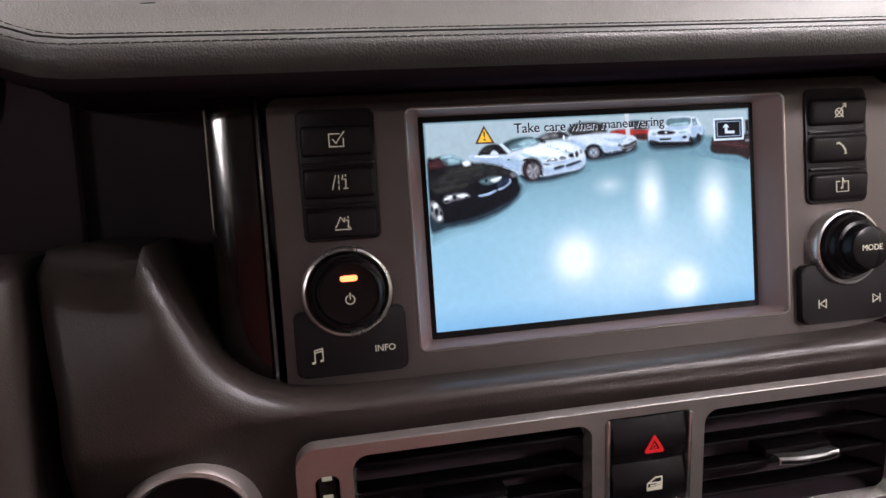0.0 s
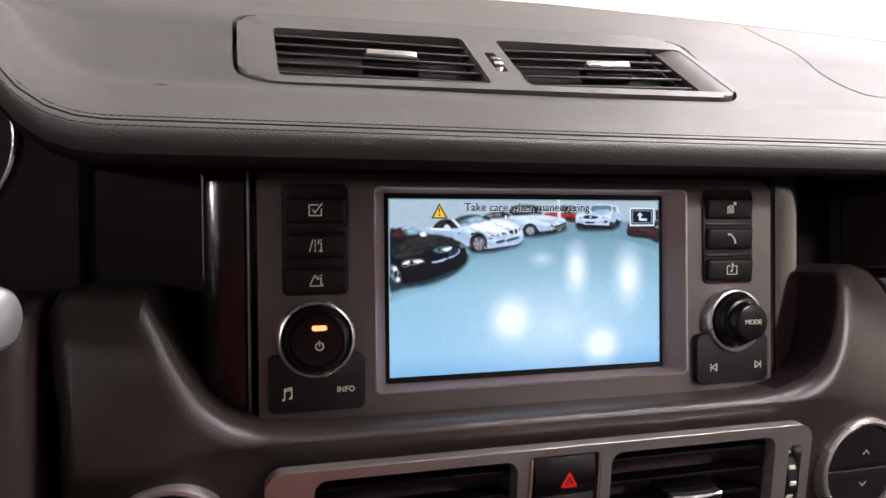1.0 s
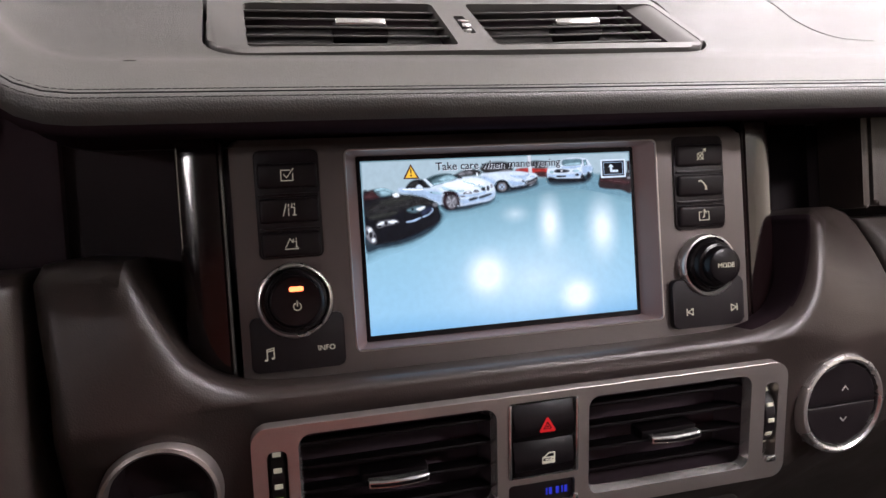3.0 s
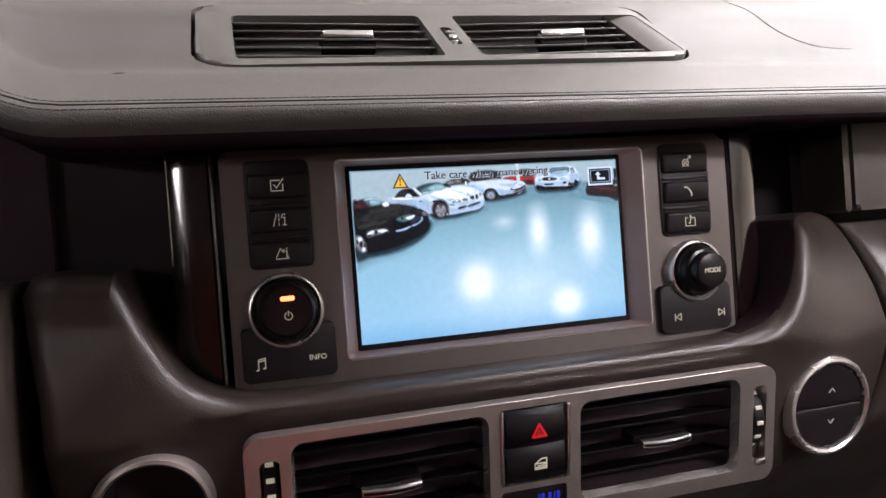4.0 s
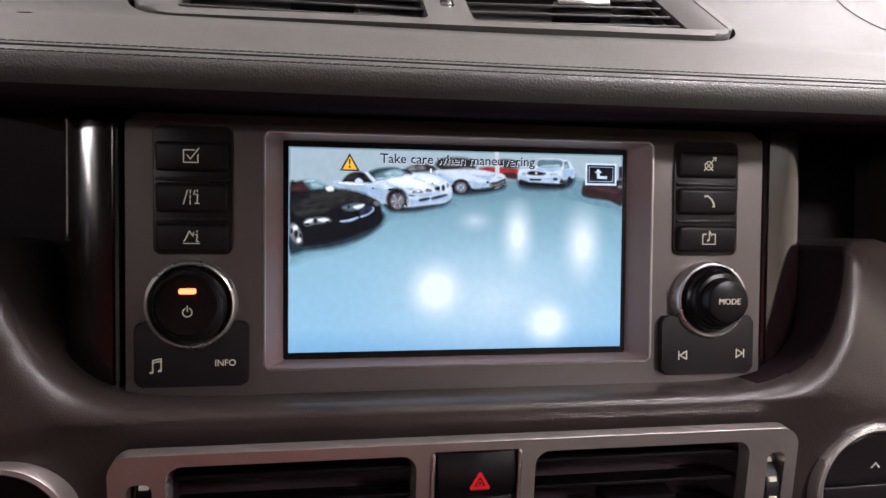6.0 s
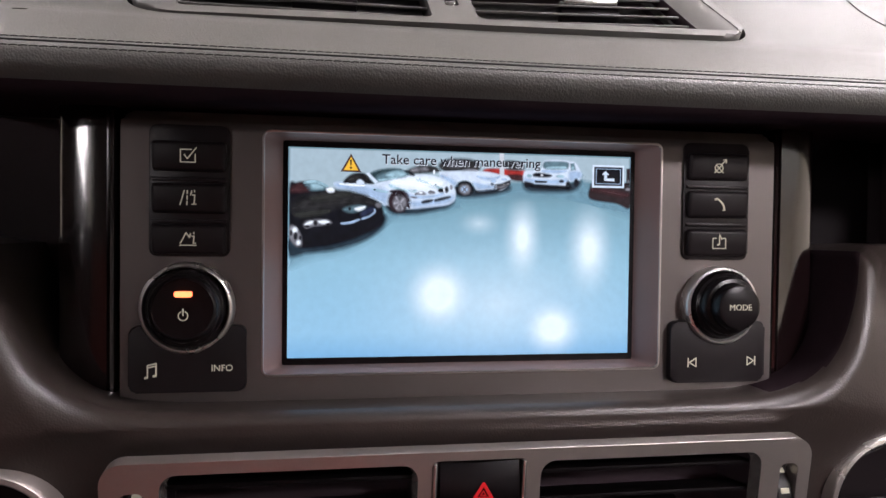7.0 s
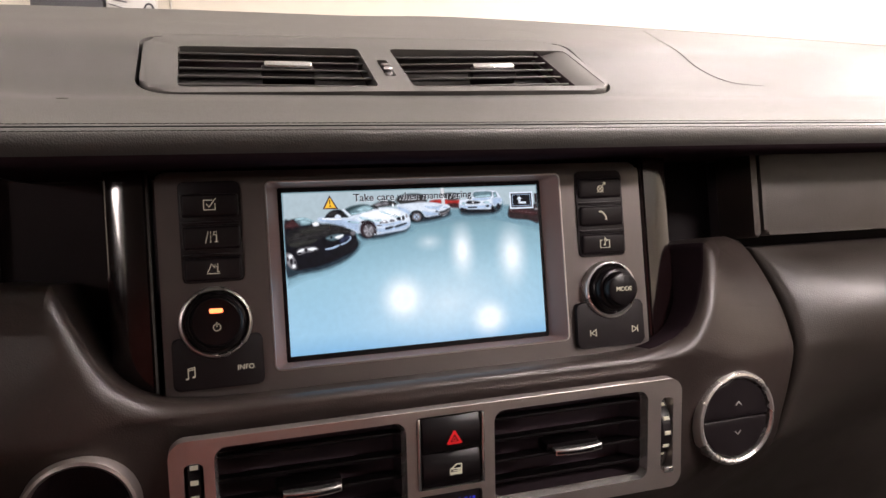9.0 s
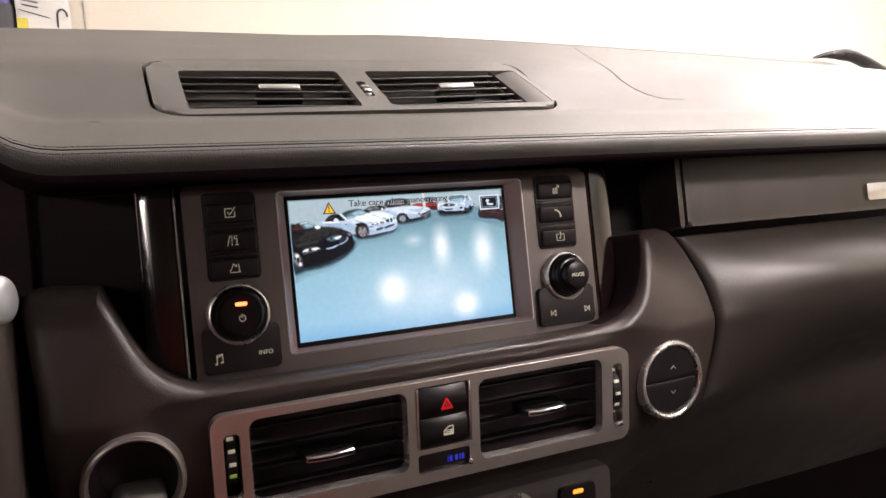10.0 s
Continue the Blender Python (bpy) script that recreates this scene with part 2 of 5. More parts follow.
def strokes(lines, cx, cz, y, width, size, bm=None, thick=0.00025):
    """Printed line work in x and z round (cx, cz): lines of points in units of size."""
    bm = bm or bmesh.new()
    for line in lines:
        for (ax, az), (bx, bz) in zip(line, line[1:]):
            a, b = Vector((cx + ax * size, cz + az * size)), Vector((cx + bx * size, cz + bz * size))
            d = (b - a).normalized() * width / 2
            s = Vector((-d.y, d.x))
            a, b = a - d * 0.6, b + d * 0.6
            slab([tuple(p) for p in (a + s, b + s, b - s, a - s)], y - thick, y, bm=bm)
    return bm


def ring_line(r, a0=0, a1=360, n=20, cx=0.0, cz=0.0):
    return [(cx + r * math.cos(radians(a0 + (a1 - a0) * i / n)), cz + r * math.sin(radians(a0 + (a1 - a0) * i / n))) for i in range(n + 1)]


def words(text, cx, cz, y, height, bold=0.0):
    """Flat lettering that faces -y, centred on (cx, cz)."""
    cu = bpy.data.curves.new("letters", "FONT")
    cu.body, cu.size, cu.align_x, cu.align_y, cu.extrude, cu.offset = text, height / 0.70, "CENTER", "CENTER", 0.0001, bold
    cu.resolution_u = 3
    ob = new("letters", cu)
    bpy.context.view_layer.update()
    me = bpy.data.meshes.new_from_object(ob.evaluated_get(bpy.context.evaluated_depsgraph_get()))
    bpy.data.objects.remove(ob)
    me.transform(pose(cx, y, cz, 90, 0, 0))
    bm = bmesh.new()
    bm.from_mesh(me)
    return bm


def cut(ob, cutters):
    """Take the cutters' bodies away from a mesh."""
    made = []
    for bm in cutters:
        c = new("cutter", finish("cutter", bm, GAP))
        c.matrix_world = ob.matrix_world
        made.append(c)
    bpy.context.view_layer.update()
    for c in made:
        c.matrix_world = ob.matrix_world
        mod = ob.modifiers.new("cut", "BOOLEAN")
        mod.operation, mod.object, mod.solver = "DIFFERENCE", c, "EXACT"
    bpy.context.view_layer.update()
    me = bpy.data.meshes.new_from_object(ob.evaluated_get(bpy.context.evaluated_depsgraph_get()))
    ob.modifiers.clear()
    ob.data = me
    me.shade_smooth()
    me.set_sharp_from_angle(angle=radians(40))
    for c in made:
        bpy.data.objects.remove(c)
    return ob


def smooth_line(pts, n):
    """n points on a smooth curve through pts."""
    pts = [Vector(p) for p in pts]
    out = []
    for k in range(n):
        t = k / (n - 1) * (len(pts) - 1)
        i = min(int(t), len(pts) - 2)
        f = t - i
        p0, p1, p2, p3 = pts[max(i - 1, 0)], pts[i], pts[i + 1], pts[min(i + 2, len(pts) - 1)]
        out.append(0.5 * (2 * p1 + (p2 - p0) * f + (2 * p0 - 5 * p1 + 4 * p2 - p3) * f * f + (3 * p1 - p0 - 3 * p2 + p3) * f ** 3))
    return out


# ---- the room round the car ----
FLAT = pose(0, 0, 0)
tagged(solid("floor", boxed(-8, 8, -7, 4.2, -0.1, 0), CONCRETE, "sealed grey garage floor", "floor", kind="structure", base=FLAT), kind="structure")
solid("ceiling", boxed(-8, 8, -7, 4.2, 3.2, 3.3), WHITE, "white garage ceiling", "ceiling", kind="structure", base=FLAT)
solid("wall_north", boxed(-8, 8, 4.0, 4.2, 0.002, 3.198), CREAM, "cream painted garage wall", "wall", kind="structure", base=FLAT)
solid("wall_south", boxed(-8, 8, -7, -6.8, 0.002, 3.198), CREAM, "cream painted garage wall", "wall", kind="structure", base=FLAT)
solid("wall_east", boxed(7.8, 8, -6.798, 3.998, 0.002, 3.198), CREAM, "cream painted garage wall", "wall", kind="structure", base=FLAT)
solid("wall_west", boxed(-8, -7.8, -6.798, 3.998, 0.002, 3.198), CREAM, "cream painted garage wall", "wall", kind="structure", base=FLAT)

for lx, ly, watts in LAMPS:
    lamp = thing("ceiling_light", (lx, ly, 3.2), "unseen white ceiling light panel placed to light the dashboard", "ceiling light", "ceiling light panels", base=FLAT)
    bm = boxed(lx - 0.65, lx + 0.65, ly - 0.35, ly + 0.35, 3.13, 3.199, bevel=0.01)
    part("housing", bm, WHITE, lamp)
    part("diffuser", boxed(lx - 0.6, lx + 0.6, ly - 0.3, ly + 0.3, 3.122, 3.129), LAMP_WHITE, lamp, "glowing white diffuser")
    area_lamp("lamp", look((lx, ly, 3.11), (lx, ly, 0)), 1.2, 0.6, watts, (1.0, 0.93, 0.855))

# ---- the car round the dashboard ----
solid("cabin_floor", boxed(-0.80, 0.80, -1.7, 0.9, 0.40, 0.45), CARPET, "dark carpeted cabin floor", "car floor", kind="structure", base=FLAT)
# unseen walls added to cut the light from behind; the brown one tints reflections
for x0, x1, z0, z1, cloth, tone in ((-0.80, 0.15, 0.452, 1.42, TINT_BROWN, "brown"), (0.1515, 0.80, 0.452, 1.47, LINING, "grey"), (-0.80, 0.15, 1.4215, 1.72, LINING, "grey"), (0.1515, 0.46, 1.4715, 1.72, LINING, "grey")):
    solid("back_light_blocker", boxed(x0, x1, -1.24, -1.18, z0, z1, bevel=0.01), cloth, tone + " unseen wall added behind the cabin to block and tint light", "car wall", kind="structure", base=FLAT)
solid("cabin_wall_front", boxed(-0.80, 0.80, 0.50, 0.54, 0.452, 1.12), VOID, "black bulkhead behind the dashboard", "car wall", kind="structure", base=FLAT)
for sx in (-1, 1):
    a, b = sorted((sx * 0.802, sx * 0.85))
    solid("cabin_wall_east" if sx > 0 else "cabin_wall_west", boxed(a, b, -1.74, 0.54, 0.40, 1.14, bevel=0.006), LEATHER_DARK,
          "dark trimmed lower door side", "car door", kind="structure", base=FLAT)
    solid("roof_pillar", boxed(a, b, -1.74, -1.45, 1.142, 1.72, bevel=0.006), LINING, "grey cloth-covered rear roof pillar", "roof pillar",
          "roof pillars", kind="structure", base=FLAT)
# unseen walls added to keep lamp light off the driver's side
for y0, y1, z1 in ((-0.62, -0.22, 1.72), (-1.24, -0.6215, 1.465)):
    solid("driver_light_blocker", boxed(-0.85, -0.802, y0, y1, 1.142, z1, bevel=0.006), LEATHER_DARK, "unseen dark wall added above the driver's door to block light", "car door", kind="structure", base=FLAT)
# unseen rail, added to stop lamp light short of the dashboard's left
solid("rail_light_blocker", boxed(0.802, 0.85, -1.74, 0.0, 1.645, 1.72, bevel=0.006), LINING, "unseen grey rail added over the door to block light", "roof rail", kind="structure", base=FLAT)
# unseen roof; its off-centre opening is added to light the right side
roof = thing("roof_lining", (0, -0.9, 1.722), "unseen grey woven cloth roof lining, opened to let lamp light in", "car ceiling", kind="structure", base=FLAT)
for x0, x1, y0, y1 in ((-0.85, 0.85, -1.74, -0.972), (-0.85, 0.85, -0.218, -0.16), (-0.85, 0.45, -0.97, -0.22), (0.80, 0.85, -0.97, -0.22)):
    part("lining_panel", boxed(x0, x1, y0, y1, 1.722, 1.76, bevel=0.006), LINING, roof)

# windscreen: pane leaning back over the dashboard, one round pillar on either side
wind = thing("windscreen", (0, 0.47, 1.24), "clear raked car windscreen in front of the dashboard", "windscreen", kind="structure", base=FLAT)
bm = bmesh.new()
rows = []
for k in range(9):
    f = k / 8
    row = []
    for i in range(13):
        u = -1 + i / 6
        row.append(bm.verts.new((u * (0.78 - 0.08 * f), 0.47 - 0.67 * f - 0.32 * u * u * (1 - 0.25 * f), 1.235 + 0.49 * f + 0.02 * math.sin(math.pi * f))))
    rows.append(row)
for a, b in zip(rows, rows[1:]):
    for i in range(12):
        bm.faces.new((a[i], a[i + 1], b[i + 1], b[i]))
shell = bmesh.ops.extrude_face_region(bm, geom=list(bm.faces))
for v in shell["geom"]:
    if isinstance(v, bmesh.types.BMVert):
        v.co += Vector((0, 0.003, 0.004))
pane = part("pane", bm, GLASS, wind)
pane.visible_shadow = False
for sx in (-1, 1):
    line = [(sx * (0.80 - 0.09 * k / 10), 0.14 - 0.58 * k / 10, 1.20 + 0.52 * k / 10 + 0.02 * math.sin(math.pi * k / 10)) for k in range(11)]
    part("pillar_trim", tube(line, 0.035, n=14), BLACK_SOFT, wind, "dark windscreen pillar trim")

seal = tube(smooth_line([(0.649, 0.185, 0.2090), (0.672, 0.185, 0.2130), (0.699, 0.185, 0.2145), (0.718, 0.185, 0.2140), (0.742, 0.185, 0.2075), (0.769, 0.185, 0.1965), (0.795, 0.185, 0.1855)], 31),
            [0.0008 + 0.0072 * min(1.0, k / 12) for k in range(31)], n=12)
solid("corner_trim", seal, BLACK_SOFT, "dark rounded trim at the dashboard corner", "trim", kind="structure")

# boxes on a shelf at the far wall
shelf = thing("wall_shelf", (-0.7, 3.998, 1.49), "pale shelf board fixed to the cream wall", "shelf", base=FLAT)
part("board", boxed(-1.6, -0.28, 3.62, 3.998, 1.49, 1.515, bevel=0.004), WHITE, shelf)
carton = thing("carton", (-0.42, 3.8, 1.516), "white printed carton standing on the wall shelf", "box", base=FLAT)
part("body", boxed(-0.532, -0.305, 3.70, 3.96, 1.516, 1.96, bevel=0.006), CARTON, carton)
bm = bmesh.new()
for k in range(4):
    z = 1.655 + 0.022 * k
    slab([(-0.505, z + 0.012), (-0.435, z), (-0.435, z + 0.007), (-0.505, z + 0.019)], 3.694, 3.699, bm=bm)
slab([(-0.52, 1.645), (-0.39, 1.610), (-0.39, 1.614), (-0.52, 1.650)], 3.694, 3.699, bm=bm)
part("print", bm, INK, carton, "dark printed bars")
part("drawn_hook", tube([(-0.335 + 0.022 * math.cos(radians(a)), 3.697, 1.62 + 0.035 * math.sin(radians(a))) for a in range(0, 190, 15)] + [(-0.357, 3.697, 1.57)], 0.005), INK, carton, "dark printed curve")
part("sticker", boxed(-0.531, -0.485, 3.694, 3.699, 1.545, 1.607), YELLOW, carton, "yellow sticker")
solid("flat_box", boxed(-0.86, -0.545, 3.66, 3.96, 1.516, 1.668, bevel=0.006), INK, "dark flat box lying on the wall shelf", "box", base=FLAT)
solid("purple_box", boxed(-0.85, -0.555, 3.68, 3.95, 1.669, 1.86, bevel=0.006), PURPLE, "purple card box on top of a dark one", "box", base=FLAT)
pipe = bmesh.new()
bmesh.ops.create_cone(pipe, cap_ends=True, segments=20, radius1=0.006, radius2=0.006, depth=3.19)
pipe.transform(Matrix.Translation((-0.24, 3.992, 1.6)))
solid("wall_pipe", pipe, PIPE_GREY, "thin grey pipe running up the cream wall", "pipe", kind="structure", base=FLAT)

# ---- dashboard pad ----
PROFILE = smooth_line([(0.04, 0.060), (-0.012, 0.0588), (-0.032, 0.0580), (-0.0430, 0.0560), (-0.0510, 0.0565), (-0.0562, 0.0603), (-0.0584, 0.0655), (-0.0570, 0.0700),
                       (-0.048, 0.0750), (-0.025, 0.0855), (0.0, 0.0970), (0.02, 0.106), (0.045, 0.1235), (0.07, 0.141), (0.10, 0.162),
                       (0.17, 0.193), (0.24, 0.224), (0.325, 0.262)], 97)


def rise(x):
    """How far the pad's top lifts from the middle towards the passenger."""
    t = min(1.0, max(0.0, x / 0.16))
    return 0.0042 * t * t * (3 - 2 * t)


def hood(x, p):
    """A point of the pad's skin at x for the profile point p: curled up towards the instruments, and drawn in at the windscreen's sides."""
    y, z = p
    w = min(1.0, max(0.0, (0.10 - y) / 0.11))
    d = max(0.0, -0.197 - x)
    c = min(0.05, 4.2 * d ** 2 + 170 * d ** 3)
    y, z = y + 0.5 * c * w, z + c * w
    if y > 0.10:
        k = max(0.41, (0.225 - 0.40 * (x - 0.05) ** 2) / 0.225)
        y, z = 0.10 + (y - 0.10) * k, 0.162 + (z - 0.162) * k
        z -= 2.6 * max(0.0, x - 0.68) * (y - 0.10)
    up = min(1.0, 0.1 + 7.0 * max(0.0, y + 0.053))
    return Vector((x, y + 0.4 * rise(x) * w * up, z + rise(x) * up))


NOSE = min(range(30), key=lambda k: (PROFILE[k] - Vector((-0.0555, 0.0595))).length)
pad_things = thing("dashboard_pad", (0, 0.1, 0.0), "padded grey leather dashboard top with black stitching", "dashboard")
bm = bmesh.new()
XS = [-0.79 + 1.58 * i / 150 for i in range(151)]
cols = []
for x in XS:
    col = [hood(x, p) for p in PROFILE]
    last = col[-1]
    col += [last + Vector((0, 0.004, -0.01)), Vector((x, last.y, 0.10)), Vector((x, 0.12, 0.06))]
    cols.append([bm.verts.new(p) for p in col])
for a, b in zip(cols, cols[1:]):
    for i in range(len(a)):
        j = (i + 1) % len(a)
        f = bm.faces.new((a[i], b[i], b[j], a[j]))
        # faces below the nose are blackened to hold the hood's shade
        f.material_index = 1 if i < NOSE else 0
bm.faces.new(cols[0])
bm.faces.new(cols[-1][::-1])
pad = part("pad", bm, LEATHER, pad_things)
pad.data.materials.append(SHADE_BLACK)

# the plane of the upper vents: origin at their front edge, x along the car's width, y up the slope
SLOPE = math.degrees(math.atan2(0.056, 0.080))
VENT = pose(0, 0.02, 0.106, SLOPE, 0, 0)


def on_vent(bm):
    bm.transform(VENT)
    for v in bm.verts:
        v.co.z += rise(v.co.x)
    return bm


hole = slab(rounded(-0.1520, 0.1545, -0.0035, 0.1060, 0.024, 9), -0.03, 0.014)
hole.transform(Matrix.Rotation(radians(-90), 4, "X"))
cut(pad, [on_vent(hole)])

SEAM = min(range(len(PROFILE)), key=lambda k: (PROFILE[k] - Vector((-0.0530, 0.0723))).length)


def on_skin(x, s, lift):
    """A point over the skin, s metres up the slope from the seam."""
    k, step = SEAM, 1 if s > 0 else -1
    left = abs(s)
    while left > (PROFILE[k + step] - PROFILE[k]).length:
        left -= (PROFILE[k + step] - PROFILE[k]).length
        k += step
    d = (PROFILE[k + step] - PROFILE[k]).normalized()
    p = PROFILE[k] + d * left
    n = Vector((-d.y, d.x)) * step
    return hood(x, p) + Vector((0, n.x, n.y)) * lift


seam = tube([on_skin(x, 0.0, 0.0) for x in XS], 0.00055)
part("seam", seam, GAP, pad_things, "dark seam between two leather panels")
for s, name in ((-0.0052, "stitching"), (0.0052, "stitching")):
    bm = bmesh.new()
    x = -0.72
    while x < 0.72:
        a, b = on_skin(x, s, 0.0001), on_skin(x + 0.0026, s + 0.0002, 0.0001)
        tube([a, (a + b) / 2 + Vector((0, -0.0001, 0.0001)), b], 0.00021, bm, 5)
        x += 0.0031
    part(name, bm, THREAD, pad_things, "row of black thread stitches", kind="stuff")

# thin line of the airbag flap pressed into the skin
def top_skin(x, y):
    """The pad's skin over the point x, y of the plan."""
    line = [hood(x, p) for p in PROFILE[SEAM:]]
    for a, b in zip(line, line[1:]):
        if a.y <= y <= b.y:
            return a.lerp(b, (y - a.y) / (b.y - a.y)) + Vector((0, 0, 0.0002))
    return line[-1]


flap = smooth_line([(0.325, 0.24), (0.300, 0.190), (0.272, 0.135), (0.2555, 0.098), (0.2515, 0.075), (0.2505, 0.060), (0.2535, 0.047), (0.262, 0.0385), (0.275, 0.0355), (0.288, 0.0345)], 70)
part("flap_line", tube([top_skin(p.x, p.y) for p in flap], [0.00027 if k < 44 else 0.00027 - 0.000007 * (k - 44) for k in range(70)]), CREASE, pad_things, "fine pressed line of the airbag flap")

# a small scuff in the skin
part("scuff", tube([top_skin(-0.1844 + 0.0028 * u, 0.0031 + 0.0004 * u) for u in (-1, -0.4, 0.3, 1)], [0.0001, 0.0002, 0.0002, 0.0001]), LEATHER_DARK, pad_things, "small faint scuff")

# ---- upper vents ----
upper = thing("upper_vent", (0, 0.02, 0.106), "grey plastic twin air vent set into the dashboard top", "air vent")
bm = slab(rounded(-0.1495, 0.1525, -0.001, 0.104, 0.022, 9), -0.0006, 0.010, 0.0028)
bm.transform(Matrix.Rotation(radians(-90), 4, "X"))
frame_part = part("frame", on_vent(bm), VENT_GREY, upper)
cut(frame_part, [on_vent(boxed(-0.1290, -0.012, 0.0075, 0.079, -0.02, 0.02, bevel=0.004)), on_vent(boxed(0.0105, 0.1475, 0.0075, 0.079, -0.02, 0.02, bevel=0.004)),
                 on_vent(boxed(-0.0035, 0.0035, 0.026, 0.056, -0.02, 0.02, bevel=0.002))])
# one end of the frame slopes down to the slats
for xo, xi in ((0.1476, 0.1225),):
    bm = bmesh.new()
    rows = []
    for k in range(7):
        f = k / 6
        h = 0.0002 - 0.0070 * (1 - math.cos(f * math.pi / 2))
        rows.append([bm.verts.new((xo + (xi - xo) * f, s, hh)) for s, hh in ((0.0076, h), (0.0789, h), (0.0789, -0.0095), (0.0076, -0.0095))])
    for a, b in zip(rows, rows[1:]):
        for i in range(4):
            j = (i + 1) % 4
            bm.faces.new((a[i], a[j], b[j], b[i]))
    bm.faces.new(rows[0])
    bm.faces.new(rows[-1][::-1])
    part("end_slope", on_vent(bm), VENT_GREY, upper)
for x0, x1, hx in ((-0.1288, -0.012, -0.0625), (0.0105, 0.1225, 0.0785)):
    for k in range(5):
        s = 0.0155 + 0.0137 * k
        # black blades; a paler strip puts the light on their front edges into colour
        bm = boxed(x0, x1, 0.0, 0.0105, -0.0005, 0.0005)
        bm.transform(pose(0, s, -0.0012, -20, 0, 0))
        slat = part("slat", on_vent(bm), DEEP_BLACK, upper)
        bm = boxed(x0, x1, -0.0008, 0.0006, -0.00065, 0.00065, bevel=0.0005)
        bm.transform(pose(0, s, -0.0012, -20, 0, 0))
        part("edge", on_vent(bm), SLAT_LIT, slat, "front edge coloured grey as if lit")
    bm = slab(rounded(x0 - 0.0015, x1 + 0.0015, 0.006, 0.0805, 0.004), 0.0, 0.026)
    bm.transform(Matrix.Rotation(radians(-90), 4, "X"))
    bm.faces.ensure_lookup_table()
    bmesh.ops.delete(bm, geom=[bm.faces[0]], context="FACES_ONLY")
    part("duct", on_vent(bm), VOID, upper, "black air duct")
    bm = boxed(hx - 0.015, hx + 0.015, -0.0027, 0.0027, -0.0017, 0.0017, bevel=0.0012, seg=3)
    bm.transform(pose(0, 0.047, 0.0005, 20, 0, 0))
    handle = part("handle", on_vent(bm), CHROME, upper, "satin chrome grip")
    bm = boxed(hx - 0.0165, hx + 0.0165, -0.006, 0.004, -0.010, -0.0018, bevel=0.001)
    bm.transform(pose(0, 0.046, 0.0, 20, 0, 0))
    part("carrier", on_vent(bm), BLACK, upper)
bm = bmesh.new()
lathe([(0.0, -0.003), (0.010, -0.003), (0.0105, -0.002), (0.0105, 0.002), (0.010, 0.003), (0.0, 0.003)], 0, 0, 28, bm)
bm.transform(pose(0.0, 0.041, -0.0065, 0, 0, 90))
wheel = part("thumb_wheel", on_vent(bm), BLACK, upper)
for k in range(5):
    bm = boxed(-0.0026, 0.0026, -0.0014, 0.0014, 0.0098, 0.0112, bevel=0.0004)
    bm.transform(pose(0.0, 0.041, -0.0065, -55 + 26 * k, 0, 0))
    part("ridge", on_vent(bm), CHROME, wheel, "pale ridge")

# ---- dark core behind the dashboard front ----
# black panel added in the recess to stand for the shade there
solid("recess_shade_panel", boxed(0.1655, 0.2335, 0.0385, 0.0440, -0.060, 0.066, bevel=0.001), DEEP_BLACK, "added dull black panel that keeps the dashboard recess dark", "trim panel")
solid("dashboard_core", box(boxed(-0.735, 0.23, 0.045, 0.06, -0.145, 0.07), 0.2301, 0.735, 0.045, 0.06, -0.012, 0.07), CORE_BLACK, "black inner core behind the dashboard front", "dashboard")

# ---- display unit ----
unit = thing("infotainment_unit", (0, 0, -0.062), "grey satin control panel with a lit colour display and black buttons", "car display")
B = -0.012
bm = slab(rounded(-0.142, 0.142, -0.066, 0.0575, 0.004), B, 0.03, 0.0036)
# its upper margin curves back under the hood, bent to imitate the hood's shade
for z in (0.0485, 0.0500, 0.0515, 0.0530, 0.0545):
    bmesh.ops.bisect_plane(bm, geom=list(bm.verts) + list(bm.edges) + list(bm.faces), dist=1e-6, plane_co=(0, 0, z), plane_no=(0, 0, 1))
for v in bm.verts:
    v.co.y += 38 * max(0.0, v.co.z - 0.0485) ** 2 if v.co.y < 0.02 else 0
bezel = part("bezel", bm, GUNMETAL, unit)
cut(bezel, [boxed(-0.0866, 0.0866, -0.05, 0.0065, -0.0495, 0.0505, bevel=0.003), boxed(-0.080, 0.080, -0.01, 0.012, -0.0482, 0.0488)])
# sloping frame round the display
bm = bmesh.new()
outer, inner = rounded(-0.0866, 0.0866, -0.0495, 0.0505, 0.003, 4), rounded(-0.0797, 0.0797, -0.0478, 0.0486, 0.001, 4)
a = [bm.verts.new((x, B + 0.0004, z)) for x, z in outer]
b = [bm.verts.new((x, 0.0005, z)) for x, z in inner]
c = [bm.verts.new((x, 0.005, z)) for x, z in inner]
d = [bm.verts.new((x, 0.005, z)) for x, z in outer]
for p, q in ((a, b), (b, c), (c, d), (d, a)):
    for i in range(len(p)):
        j = (i + 1) % len(p)
        bm.faces.new((p[i], q[i], q[j], p[j]))
part("display_frame", bm, SLOPE_GREY, unit, "satin silver slope round the display")

# raised rim in brighter silver, so the edge's highlight is part of its colour
rim = [(x, B + 0.0002, z) for x, z in rounded(-0.0869, 0.0869, -0.0498, 0.0508, 0.003, 4)]
part("display_rim", tube(rim + rim[:1], 0.0006, n=6), SILVER, unit, "thin raised rim round the display, silver to hold its highlight")
display = part("display", boxed(-0.0797, 0.0797, 0.0006, 0.004, -0.0478, 0.0486), GLOSS_BLACK, unit, "lit display that shows a rear view of parked cars")
LIT = (-0.0775, 0.0775, -0.0448, 0.0460)


def uv(u, v):
    """A place on the lit picture: u to the right, v down, both 0 to 1."""
    return LIT[0] + u * (LIT[1] - LIT[0]), LIT[3] - v * (LIT[3] - LIT[2])


